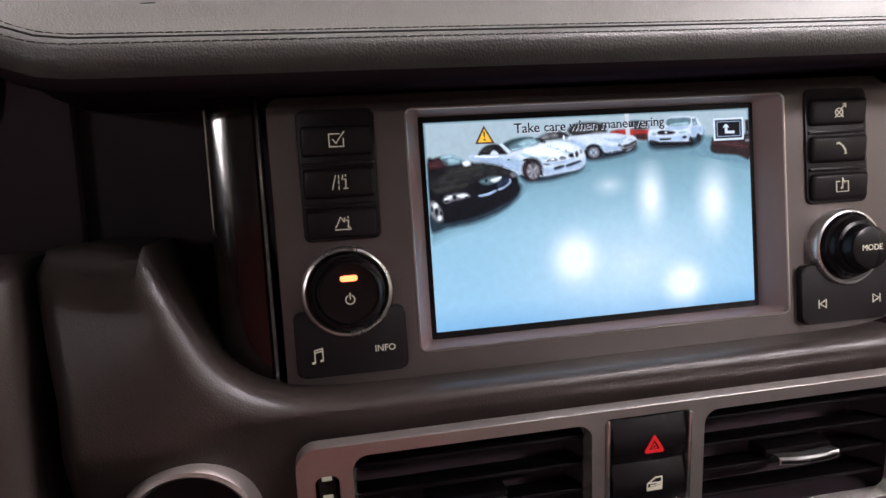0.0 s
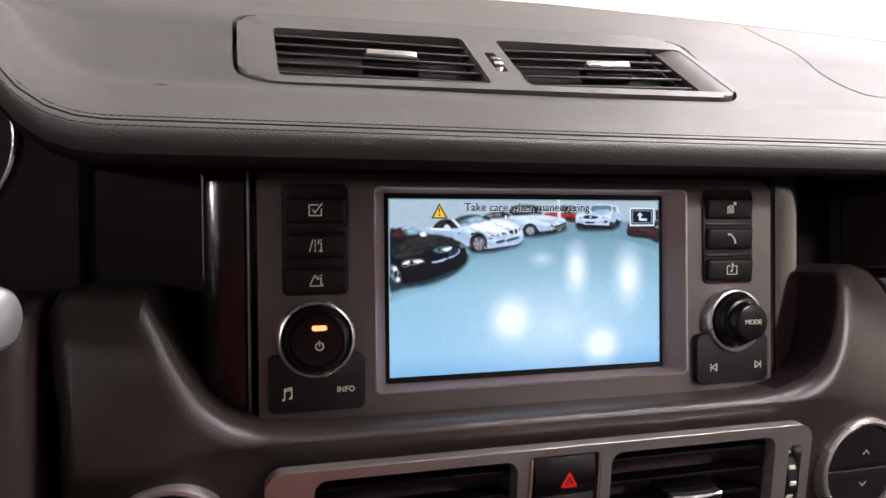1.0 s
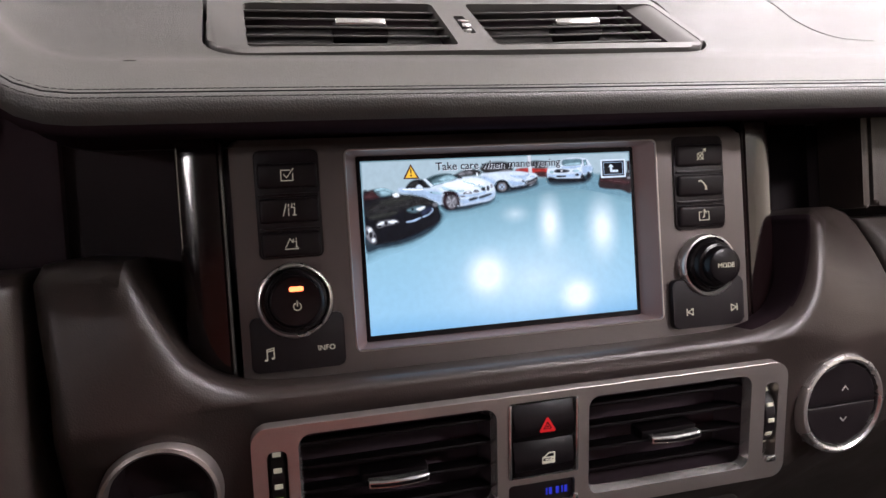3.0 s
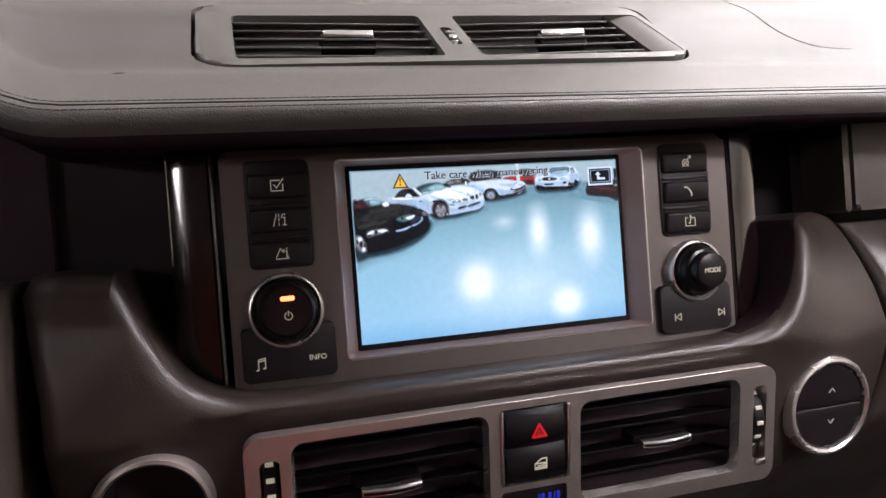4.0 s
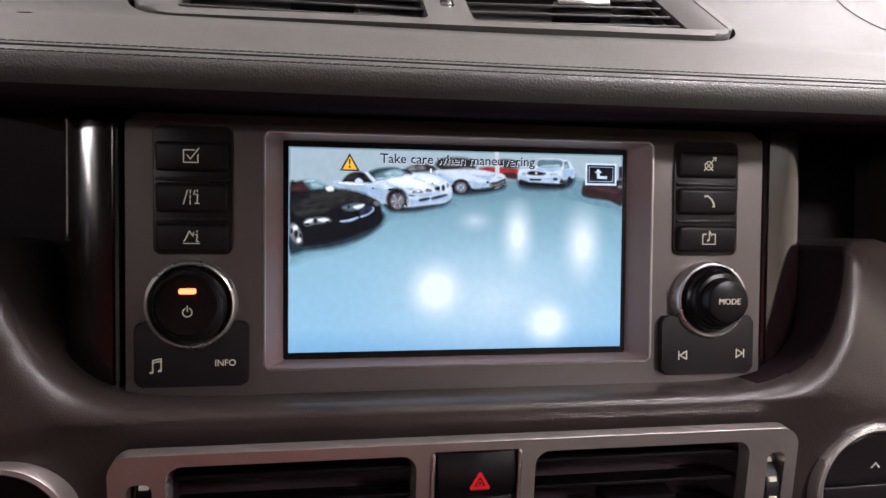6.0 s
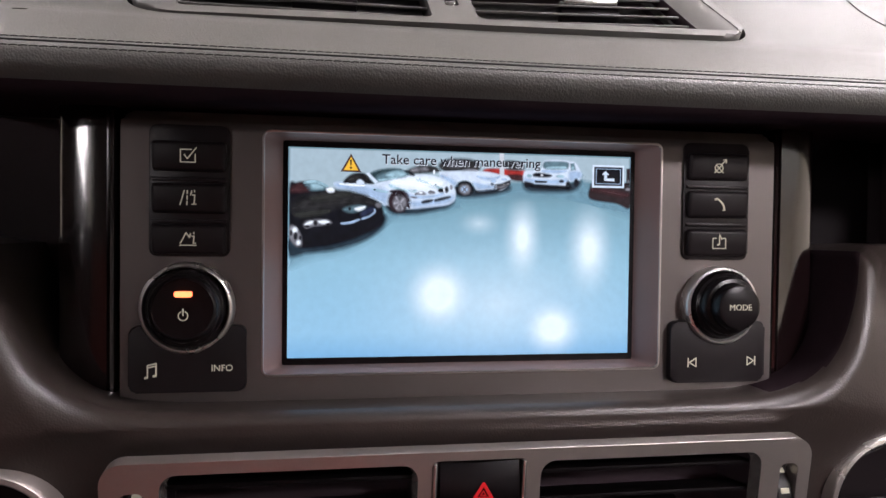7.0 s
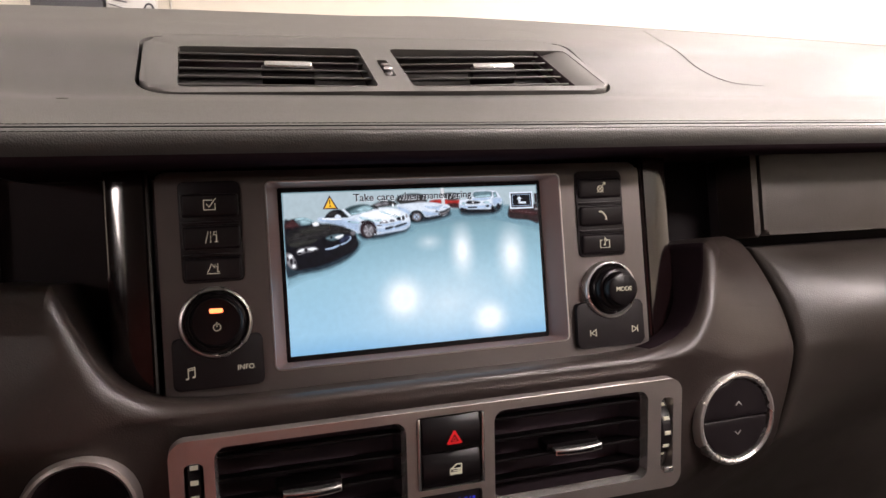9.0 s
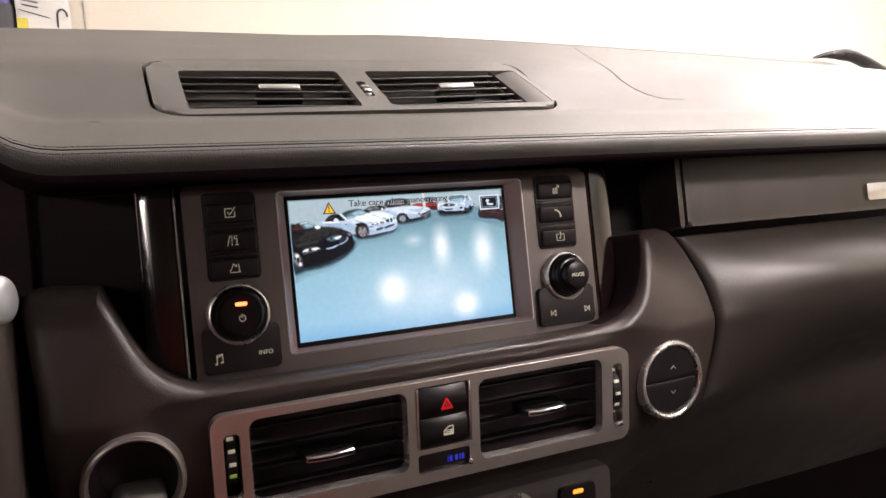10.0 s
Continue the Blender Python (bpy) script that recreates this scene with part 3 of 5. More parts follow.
def layer(name, outlines, n, material, label="", f=0.0004):
    """A flat coloured patch of the picture, n layers up, with a soft rim f metres wide on either side of its outline."""
    bm = bmesh.new()
    cover = bm.verts.layers.float.new("cover")
    y = 0.0005 - 0.00005 * n
    for o in outlines:
        pts = [Vector(uv(u, v)) for u, v in o]
        size = min(max(p[k] for p in pts) - min(p[k] for p in pts) for k in (0, 1))
        w = min(f, 0.3 * size)
        turn = sum(a.x * b.y - b.x * a.y for a, b in zip(pts, pts[1:] + pts[:1]))
        inner, outer = [], []
        for k, p in enumerate(pts):
            d1, d2 = (p - pts[k - 1]).normalized(), (pts[(k + 1) % len(pts)] - p).normalized()
            d = (d1 + d2).normalized()
            out = Vector((d.y, -d.x)) * (1 if turn > 0 else -1)
            for ring, s, c in ((inner, -1, 1.0), (outer, 1, 0.0)):
                q = p + out * w * s
                v = bm.verts.new((min(LIT[1], max(LIT[0], q.x)), y, min(LIT[3], max(LIT[2], q.y))))
                v[cover] = c
                ring.append(v)
        bm.faces.new(inner)
        if w > 0:
            for k in range(len(pts)):
                j = (k + 1) % len(pts)
                bm.faces.new((inner[k], inner[j], outer[j], outer[k]))
        else:
            for v in outer:
                bm.verts.remove(v)
    return part(name, bm, material, display, label)


def blob(cu, cv, ru, rv, n=28, a0=0, a1=360):
    return [(cu + ru * math.cos(radians(a0 + (a1 - a0) * i / n)), cv + rv * math.sin(radians(a0 + (a1 - a0) * i / n))) for i in range(n)]


def soft(pts, n=48):
    """A smooth closed outline through a few points."""
    loop = [pts[-1], *pts, pts[0], pts[1]]
    line = smooth_line(loop, (len(loop) - 1) * 8 + 1)
    return [tuple(p) for p in line[8:-8]][:-1] if len(line) > 16 else line


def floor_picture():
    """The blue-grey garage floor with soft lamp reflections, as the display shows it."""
    m = bpy.data.materials.new("display_floor_picture")
    m.use_nodes = True
    nt = m.node_tree
    b = nt.nodes["Principled BSDF"]
    b.inputs["Base Color"].default_value = (0.01, 0.01, 0.01, 1)
    b.inputs["Roughness"].default_value, b.inputs["Specular IOR Level"].default_value = 0.5, 0.1
    tc = nt.nodes.new("ShaderNodeTexCoord")
    sep = nt.nodes.new("ShaderNodeSeparateXYZ")
    nt.links.new(tc.outputs["Object"], sep.inputs[0])
    ramp = nt.nodes.new("ShaderNodeValToRGB")
    span = nt.nodes.new("ShaderNodeMapRange")
    span.inputs["From Min"].default_value, span.inputs["From Max"].default_value = LIT[2], LIT[3]
    nt.links.new(sep.outputs["Z"], span.inputs["Value"])
    nt.links.new(span.outputs[0], ramp.inputs[0])
    cr = ramp.color_ramp
    cr.elements[0].position, cr.elements[0].color = 0.0, (0.22, 0.50, 0.74, 1)
    cr.elements[1].position, cr.elements[1].color = 0.90, (0.12, 0.24, 0.28, 1)
    for p, c in ((0.12, (0.33, 0.62, 0.80, 1)), (0.45, (0.31, 0.58, 0.70, 1)), (0.72, (0.22, 0.42, 0.49, 1))):
        e = cr.elements.new(p)
        e.color = c
    last = ramp.outputs[0]
    for u, v, ru, rv, gain in ((0.425, 0.70, 0.115, 0.20, 1.5), (0.765, 0.87, 0.105, 0.16, 1.5), (0.67, 0.42, 0.07, 0.25, 1.0),
                               (0.875, 0.47, 0.09, 0.28, 1.0), (0.54, 0.35, 0.08, 0.08, 0.35), (0.6, 0.75, 0.55, 0.5, 0.35)):
        x, z = uv(u, v)
        m2 = nt.nodes.new("ShaderNodeMapping")
        m2.vector_type = "TEXTURE"
        m2.inputs["Location"].default_value = (x, 0.0, z)
        m2.inputs["Scale"].default_value = (ru * 0.155, 1.0, rv * 0.092)
        nt.links.new(tc.outputs["Object"], m2.inputs["Vector"])
        g = nt.nodes.new("ShaderNodeTexGradient")
        g.gradient_type = "QUADRATIC_SPHERE"
        nt.links.new(m2.outputs[0], g.inputs[0])
        amount = nt.nodes.new("ShaderNodeMath")
        amount.operation, amount.use_clamp = "MULTIPLY", True
        amount.inputs[1].default_value = gain * 1.5
        nt.links.new(g.outputs["Fac"], amount.inputs[0])
        mix = nt.nodes.new("ShaderNodeMix")
        mix.data_type = "RGBA"
        nt.links.new(amount.outputs[0], mix.inputs["Factor"])
        nt.links.new(last, mix.inputs[6])
        mix.inputs[7].default_value = (0.90, 1.05, 1.08, 1)
        last = mix.outputs[2]
    noise_tex = nt.nodes.new("ShaderNodeTexNoise")
    noise_tex.inputs["Scale"].default_value = 260
    nt.links.new(tc.outputs["Object"], noise_tex.inputs["Vector"])
    shade = nt.nodes.new("ShaderNodeMapRange")
    shade.inputs["To Min"].default_value, shade.inputs["To Max"].default_value = 0.93, 1.07
    nt.links.new(noise_tex.outputs["Fac"], shade.inputs["Value"])
    sc = nt.nodes.new("ShaderNodeVectorMath")
    sc.operation = "SCALE"
    nt.links.new(last, sc.inputs[0])
    nt.links.new(shade.outputs[0], sc.inputs["Scale"])
    nt.links.new(sc.outputs[0], b.inputs["Emission Color"])
    b.inputs["Emission Strength"].default_value = 1.0
    return m


P_WALL = picture("display_wall_picture", (0.42, 0.56, 0.60), vary=0.05)
P_POST = picture("display_post_picture", (0.66, 0.70, 0.72), vary=0.06)
P_SHADE = picture("display_shadow_picture", (0.022, 0.040, 0.055), vary=0.3)
P_DUSK = picture("display_soft_shadow_picture", (0.17, 0.33, 0.40), vary=0.1)
P_BLACK = picture("display_black_picture", (0.006, 0.0065, 0.010), vary=0.5)
P_TYRE = picture("display_tyre_picture", (0.022, 0.012, 0.016), vary=0.5)
P_DARK = picture("display_dark_picture", (0.026, 0.026, 0.026), vary=0.45)
P_SHEEN = picture("display_sheen_picture", (0.034, 0.036, 0.032), vary=0.3)
P_GREY = picture("display_grey_picture", (0.19, 0.195, 0.21), vary=0.6)
P_SPOKE = picture("display_spoke_picture", (0.36, 0.37, 0.40), vary=0.3)
P_GLASS = picture("display_dim_glass_picture", (0.12, 0.21, 0.24), vary=0.35)
P_GREEN = picture("display_green_glass_picture", (0.030, 0.060, 0.068), vary=0.4)
P_GLASS_LIGHT = picture("display_bright_glass_picture", (0.36, 0.58, 0.64), vary=0.3)
P_WHITE = picture("display_white_picture", (0.70, 0.83, 0.93), vary=0.12)
P_BRIGHT = picture("display_bright_white_picture", (1.0, 1.1, 1.12), vary=0.05)
P_PALE = picture("display_pale_blue_picture", (0.40, 0.56, 0.74), vary=0.2)
P_BLUE = picture("display_blue_grille_picture", (0.022, 0.030, 0.062), vary=0.5)
P_RED = picture("display_red_picture", (0.40, 0.035, 0.028), vary=0.35)
P_BROWN = picture("display_brown_picture", (0.060, 0.024, 0.026), vary=0.4)
P_BROWN_BLACK = picture("display_brown_black_picture", (0.022, 0.013, 0.015), vary=0.4)
P_YELLOW = picture("display_yellow_picture", (0.95, 0.55, 0.05), vary=0.06)
P_INK = picture("display_black_lettering", (0.010, 0.011, 0.016))
P_HALO = picture("display_white_lettering", (0.70, 0.76, 0.80))

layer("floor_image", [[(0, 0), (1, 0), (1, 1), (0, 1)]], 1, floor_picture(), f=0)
layer("wall_image", [[(0.0015, 0.0015), (0.9985, 0.0015), (0.9985, 0.13), (0.84, 0.13), (0.5, 0.145), (0.3, 0.19), (0.14, 0.24), (0.0015, 0.26)]], 2, P_WALL, f=0.0012)
layer("shadow_image", [soft([(0.004, 0.424), (0.089, 0.423), (0.195, 0.367), (0.254, 0.312), (0.273, 0.329), (0.257, 0.388), (0.206, 0.444), (0.131, 0.485), (0.052, 0.504), (0.004, 0.518)]), soft([(0.257, 0.248), (0.281, 0.239), (0.357, 0.246), (0.455, 0.225), (0.466, 0.247), (0.45, 0.275), (0.411, 0.292), (0.368, 0.307), (0.324, 0.312), (0.281, 0.302)]), soft([(0.466, 0.17), (0.527, 0.172), (0.594, 0.166), (0.628, 0.157), (0.625, 0.189), (0.549, 0.218), (0.477, 0.22)]), soft([(0.67, 0.126), (0.707, 0.134), (0.804, 0.14), (0.838, 0.121), (0.845, 0.147), (0.815, 0.184), (0.712, 0.19), (0.674, 0.176)])], 3, P_SHADE, f=0.001)
layer("soft_shadow_image", [soft([(0.004, 0.478), (0.142, 0.462), (0.249, 0.366), (0.302, 0.292), (0.444, 0.257), (0.483, 0.238), (0.475, 0.265), (0.411, 0.301), (0.324, 0.321), (0.273, 0.338), (0.238, 0.411), (0.158, 0.485), (0.063, 0.522), (0.004, 0.558)]), soft([(0.461, 0.197), (0.577, 0.194), (0.667, 0.156), (0.804, 0.168), (0.855, 0.125), (0.873, 0.213), (0.999, 0.257), (0.999, 0.295), (0.92, 0.251), (0.856, 0.186), (0.804, 0.206), (0.69, 0.211), (0.549, 0.231), (0.466, 0.238)])], 2, P_DUSK, f=0.0028)
layer("red_car_image", [soft([(0.552, 0.084), (0.577, 0.076), (0.633, 0.079), (0.674, 0.085), (0.674, 0.104), (0.661, 0.122), (0.633, 0.114), (0.594, 0.107), (0.555, 0.099)])], 4, P_RED, f=0.0006)
layer("dark_car_image", [soft([(0.324, 0.103), (0.351, 0.079), (0.378, 0.068), (0.411, 0.075), (0.422, 0.1), (0.356, 0.115), (0.335, 0.112)]), soft([(0.419, 0.075), (0.433, 0.045), (0.466, 0.034), (0.51, 0.035), (0.538, 0.057), (0.535, 0.094), (0.499, 0.093), (0.444, 0.101)]), soft([(0.612, 0.04), (0.661, 0.043), (0.67, 0.078), (0.625, 0.081)])], 5, P_DARK, f=0.0008)
layer("red_car_base_image", [soft([(0.625, 0.105), (0.67, 0.109), (0.667, 0.136), (0.633, 0.131)])], 5, P_BROWN, f=0.0006)
layer("dark_car_window_image", [soft([(0.339, 0.099), (0.356, 0.084), (0.381, 0.079), (0.389, 0.095), (0.356, 0.104)]), soft([(0.444, 0.061), (0.466, 0.046), (0.496, 0.048), (0.499, 0.068), (0.455, 0.077)]), soft([(0.488, 0.085), (0.516, 0.082), (0.535, 0.09), (0.499, 0.095)])], 6, P_GREY, f=0.0008)
layer("post_image", [[(0.597, 0.001), (0.611, 0.002), (0.612, 0.113), (0.599, 0.112)]], 6, P_POST, f=0.0004)
layer("far_white_car_image", [soft([(0.422, 0.103), (0.449, 0.097), (0.499, 0.093), (0.56, 0.095), (0.597, 0.106), (0.622, 0.114), (0.631, 0.131), (0.627, 0.152), (0.605, 0.182), (0.58, 0.179), (0.535, 0.188), (0.521, 0.16), (0.499, 0.141), (0.477, 0.149), (0.466, 0.171), (0.45, 0.152), (0.428, 0.13)])], 7, P_WHITE, "picture of a white convertible", f=0.0005)
layer("far_white_car_shade_image", [soft([(0.521, 0.149), (0.555, 0.159), (0.58, 0.159), (0.584, 0.175), (0.549, 0.185), (0.533, 0.18)]), soft([(0.425, 0.116), (0.455, 0.129), (0.472, 0.151), (0.466, 0.168), (0.444, 0.147)]), soft([(0.532, 0.117), (0.577, 0.122), (0.599, 0.115), (0.585, 0.131), (0.555, 0.135)])], 8, P_PALE, f=0.0009)
layer("far_white_car_dark_image", [blob(0.496, 0.179, 0.0276, 0.0384, 18), soft([(0.582, 0.159), (0.605, 0.149), (0.629, 0.133), (0.631, 0.148), (0.624, 0.165), (0.6, 0.184), (0.584, 0.188)]), soft([(0.534, 0.188), (0.58, 0.181), (0.58, 0.194), (0.533, 0.201)]), blob(0.577, 0.155, 0.005, 0.0073, 18)], 8, P_BLACK, f=0.0005)
layer("far_wheel_image", [blob(0.496, 0.183, 0.0166, 0.0256, 18), soft([(0.585, 0.168), (0.605, 0.162), (0.625, 0.148), (0.622, 0.157), (0.602, 0.175)])], 9, P_GREY, f=0.0006)
layer("far_hub_image", [blob(0.495, 0.183, 0.01, 0.0155, 18), blob(0.58, 0.139, 0.0083, 0.0082, 18), blob(0.612, 0.13, 0.0088, 0.0046, 18)], 10, P_PALE, f=0.0005)
layer("far_spoke_image", [blob(0.495, 0.183, 0.0033, 0.0055, 18), [(0.488, 0.171), (0.49, 0.169), (0.503, 0.196), (0.5, 0.199)], [(0.501, 0.168), (0.504, 0.171), (0.49, 0.198), (0.488, 0.195)]], 11, P_GREY, f=0.0003)
layer("suv_image", [soft([(0.67, 0.1), (0.678, 0.085), (0.721, 0.074), (0.729, 0.039), (0.746, 0.027), (0.803, 0.028), (0.826, 0.037), (0.838, 0.06), (0.845, 0.092), (0.844, 0.117), (0.832, 0.126), (0.81, 0.133), (0.804, 0.153), (0.769, 0.153), (0.729, 0.148), (0.678, 0.144), (0.67, 0.132)])], 7, P_WHITE, "picture of a white car", f=0.0005)
layer("suv_shade_image", [soft([(0.674, 0.119), (0.701, 0.127), (0.758, 0.128), (0.798, 0.117), (0.804, 0.136), (0.769, 0.149), (0.729, 0.145), (0.678, 0.141)]), soft([(0.81, 0.084), (0.843, 0.083), (0.843, 0.113), (0.812, 0.129)]), soft([(0.729, 0.078), (0.798, 0.077), (0.781, 0.091), (0.735, 0.091)])], 8, P_PALE, f=0.0008)
layer("suv_glass_image", [soft([(0.731, 0.039), (0.757, 0.033), (0.802, 0.036), (0.805, 0.064), (0.792, 0.072), (0.734, 0.072)]), [(0.811, 0.043), (0.823, 0.039), (0.828, 0.072), (0.814, 0.077)]], 9, P_GLASS, f=0.0005)
layer("suv_glare_image", [soft([(0.746, 0.062), (0.792, 0.057), (0.798, 0.066), (0.78, 0.07), (0.74, 0.07)]), blob(0.819, 0.065, 0.0044, 0.0082, 18), blob(0.687, 0.109, 0.0077, 0.0073, 18), blob(0.781, 0.108, 0.0122, 0.0073, 18)], 10, P_GLASS_LIGHT, f=0.0006)
layer("suv_dark_image", [soft([(0.697, 0.103), (0.712, 0.092), (0.753, 0.101), (0.746, 0.114), (0.706, 0.114)]), blob(0.785, 0.132, 0.0072, 0.0073, 18), [(0.704, 0.132), (0.741, 0.133), (0.74, 0.142), (0.705, 0.142)], soft([(0.673, 0.137), (0.698, 0.146), (0.7, 0.164), (0.677, 0.163)]), blob(0.805, 0.155, 0.0072, 0.0256, 18), blob(0.83, 0.136, 0.0072, 0.0201, 18), soft([(0.701, 0.155), (0.804, 0.157), (0.804, 0.172), (0.707, 0.171)])], 10, P_BLACK, f=0.0005)
layer("suv_badge_image", [blob(0.725, 0.104, 0.0039, 0.0055, 18)], 11, P_POST, f=0.0004)
layer("side_car_image", [soft([(0.874, 0.153), (0.887, 0.143), (0.978, 0.142), (0.999, 0.134), (0.999, 0.259), (0.955, 0.239), (0.874, 0.217)]), [(0.987, 0.061), (0.999, 0.06), (0.999, 0.144), (0.987, 0.142)]], 7, P_BROWN_BLACK, "picture of a dark car", f=0.0006)
layer("side_car_shade_image", [soft([(0.882, 0.164), (0.931, 0.168), (0.978, 0.182), (0.995, 0.198), (0.966, 0.203), (0.919, 0.188), (0.884, 0.181)])], 8, P_BROWN, f=0.0012)
layer("side_car_lamp_image", [blob(0.991, 0.165, 0.0072, 0.0073, 18), blob(0.993, 0.125, 0.0028, 0.0091, 18)], 9, P_GREY, f=0.0005)
layer("white_car_image", [soft([(0.126, 0.164), (0.158, 0.164), (0.187, 0.162), (0.222, 0.168), (0.239, 0.166), (0.27, 0.147), (0.313, 0.131), (0.346, 0.119), (0.389, 0.117), (0.422, 0.13), (0.45, 0.152), (0.466, 0.179), (0.469, 0.215), (0.463, 0.243), (0.444, 0.26), (0.406, 0.27), (0.357, 0.28), (0.335, 0.284), (0.302, 0.283), (0.274, 0.268), (0.265, 0.268), (0.249, 0.244), (0.216, 0.213), (0.158, 0.197), (0.134, 0.192)])], 10, P_WHITE, "picture of a white convertible car", f=0.0005)
layer("white_car_side_image", [soft([(0.13, 0.167), (0.174, 0.171), (0.222, 0.179), (0.27, 0.194), (0.276, 0.23), (0.268, 0.264), (0.249, 0.242), (0.216, 0.212), (0.163, 0.195), (0.135, 0.191)]), soft([(0.341, 0.248), (0.4, 0.235), (0.455, 0.214), (0.466, 0.229), (0.444, 0.256), (0.406, 0.266), (0.357, 0.277), (0.344, 0.27)]), soft([(0.324, 0.201), (0.346, 0.217), (0.389, 0.219), (0.433, 0.207), (0.411, 0.224), (0.368, 0.232), (0.335, 0.228)])], 11, P_PALE, f=0.0012)
layer("white_car_crease_image", [soft([(0.232, 0.19), (0.27, 0.2), (0.274, 0.207), (0.248, 0.203)]), soft([(0.281, 0.168), (0.313, 0.188), (0.357, 0.197), (0.324, 0.198), (0.289, 0.182)]), soft([(0.357, 0.138), (0.406, 0.16), (0.43, 0.184), (0.422, 0.185), (0.389, 0.165)])], 12, P_GLASS_LIGHT, f=0.0009)
layer("white_car_shine_image", [soft([(0.286, 0.153), (0.346, 0.131), (0.4, 0.133), (0.432, 0.157), (0.411, 0.184), (0.367, 0.194), (0.329, 0.183)]), soft([(0.142, 0.169), (0.179, 0.168), (0.211, 0.176), (0.184, 0.18), (0.147, 0.174)])], 12, P_BRIGHT, f=0.0018)
layer("white_car_window_image", [soft([(0.151, 0.166), (0.166, 0.13), (0.192, 0.115), (0.212, 0.12), (0.225, 0.143), (0.235, 0.166), (0.211, 0.168), (0.187, 0.167)]), soft([(0.32, 0.101), (0.339, 0.104), (0.351, 0.122), (0.332, 0.121)])], 12, P_BLACK, f=0.0006)
layer("white_car_seat_image", [soft([(0.162, 0.152), (0.174, 0.129), (0.192, 0.126), (0.195, 0.146), (0.179, 0.159)]), blob(0.216, 0.143, 0.005, 0.0128, 18)], 13, P_DARK, f=0.0008)
layer("white_car_glass_image", [soft([(0.225, 0.119), (0.248, 0.101), (0.281, 0.092), (0.313, 0.094), (0.333, 0.11), (0.329, 0.127), (0.297, 0.139), (0.248, 0.156), (0.237, 0.142)])], 12, P_GLASS, f=0.0006)
layer("white_car_glass_dark_image", [soft([(0.226, 0.119), (0.248, 0.101), (0.281, 0.092), (0.309, 0.095), (0.302, 0.104), (0.27, 0.109), (0.248, 0.124), (0.239, 0.139)])], 13, P_GREEN, f=0.0008)
layer("white_car_glare_image", [soft([(0.271, 0.12), (0.302, 0.102), (0.324, 0.114), (0.314, 0.129), (0.282, 0.134)]), soft([(0.248, 0.147), (0.281, 0.137), (0.302, 0.133), (0.27, 0.148)])], 14, P_GLASS_LIGHT, f=0.0008)
layer("white_car_pillar_image", [[(0.213, 0.118), (0.221, 0.114), (0.247, 0.156), (0.239, 0.164)], soft([(0.187, 0.158), (0.197, 0.147), (0.208, 0.159), (0.206, 0.17), (0.19, 0.171)])], 15, P_WHITE, f=0.0004)
layer("white_car_wheel_image", [blob(0.305, 0.249, 0.0304, 0.0566, 18), soft([(0.281, 0.202), (0.305, 0.191), (0.329, 0.206), (0.339, 0.246), (0.335, 0.283), (0.324, 0.237), (0.302, 0.206)])], 13, P_TYRE, f=0.0007)
layer("white_car_rim_image", [blob(0.309, 0.256, 0.0182, 0.0374, 18)], 14, P_GREY, f=0.0008)
layer("white_car_spoke_image", [[(0.295, 0.227), (0.3, 0.223), (0.309, 0.251), (0.306, 0.257)], [(0.318, 0.23), (0.322, 0.236), (0.313, 0.258), (0.309, 0.253)], [(0.296, 0.282), (0.306, 0.258), (0.309, 0.262), (0.301, 0.289)], [(0.31, 0.261), (0.313, 0.26), (0.32, 0.285), (0.315, 0.29)], [(0.292, 0.255), (0.306, 0.252), (0.306, 0.258), (0.292, 0.263)]], 15, P_SPOKE, f=0.0004)
layer("white_car_front_image", [blob(0.427, 0.191, 0.0094, 0.011, 18), blob(0.443, 0.187, 0.0055, 0.0155, 18), soft([(0.373, 0.244), (0.4, 0.235), (0.401, 0.247), (0.375, 0.257)]), soft([(0.411, 0.234), (0.449, 0.218), (0.451, 0.228), (0.413, 0.246)]), blob(0.397, 0.199, 0.0055, 0.0064, 18), [(0.352, 0.209), (0.357, 0.206), (0.359, 0.213), (0.353, 0.217)], blob(0.238, 0.195, 0.0028, 0.0037, 18), blob(0.411, 0.164, 0.0022, 0.0027, 18)], 14, P_BLACK, f=0.0005)
layer("white_car_lamp_image", [soft([(0.356, 0.206), (0.373, 0.199), (0.383, 0.209), (0.377, 0.215), (0.358, 0.214)]), soft([(0.39, 0.202), (0.405, 0.195), (0.409, 0.206), (0.395, 0.209)]), blob(0.456, 0.175, 0.0039, 0.011, 18), soft([(0.341, 0.223), (0.357, 0.227), (0.356, 0.232), (0.342, 0.23)])], 15, P_GREY, f=0.0006)
layer("white_car_glint_image", [blob(0.369, 0.205, 0.0055, 0.0037, 18), blob(0.435, 0.189, 0.0017, 0.0073, 18), blob(0.406, 0.103, 0.0028, 0.011, 18)], 16, P_BRIGHT, f=0.0005)
layer("black_car_image", [soft([(0.003, 0.186), (0.023, 0.168), (0.042, 0.162), (0.078, 0.161), (0.107, 0.185), (0.137, 0.201), (0.158, 0.203), (0.195, 0.214), (0.23, 0.235), (0.253, 0.259), (0.263, 0.289), (0.264, 0.343), (0.249, 0.379), (0.216, 0.406), (0.168, 0.44), (0.115, 0.465), (0.052, 0.479), (0.034, 0.477), (0.015, 0.451), (0.003, 0.406)])], 15, P_BLACK, "picture of a black convertible car", f=0.0007)
layer("black_car_inside_image", [soft([(0.006, 0.2), (0.026, 0.174), (0.046, 0.175), (0.057, 0.205), (0.031, 0.215), (0.01, 0.216)])], 16, P_BROWN, f=0.001)
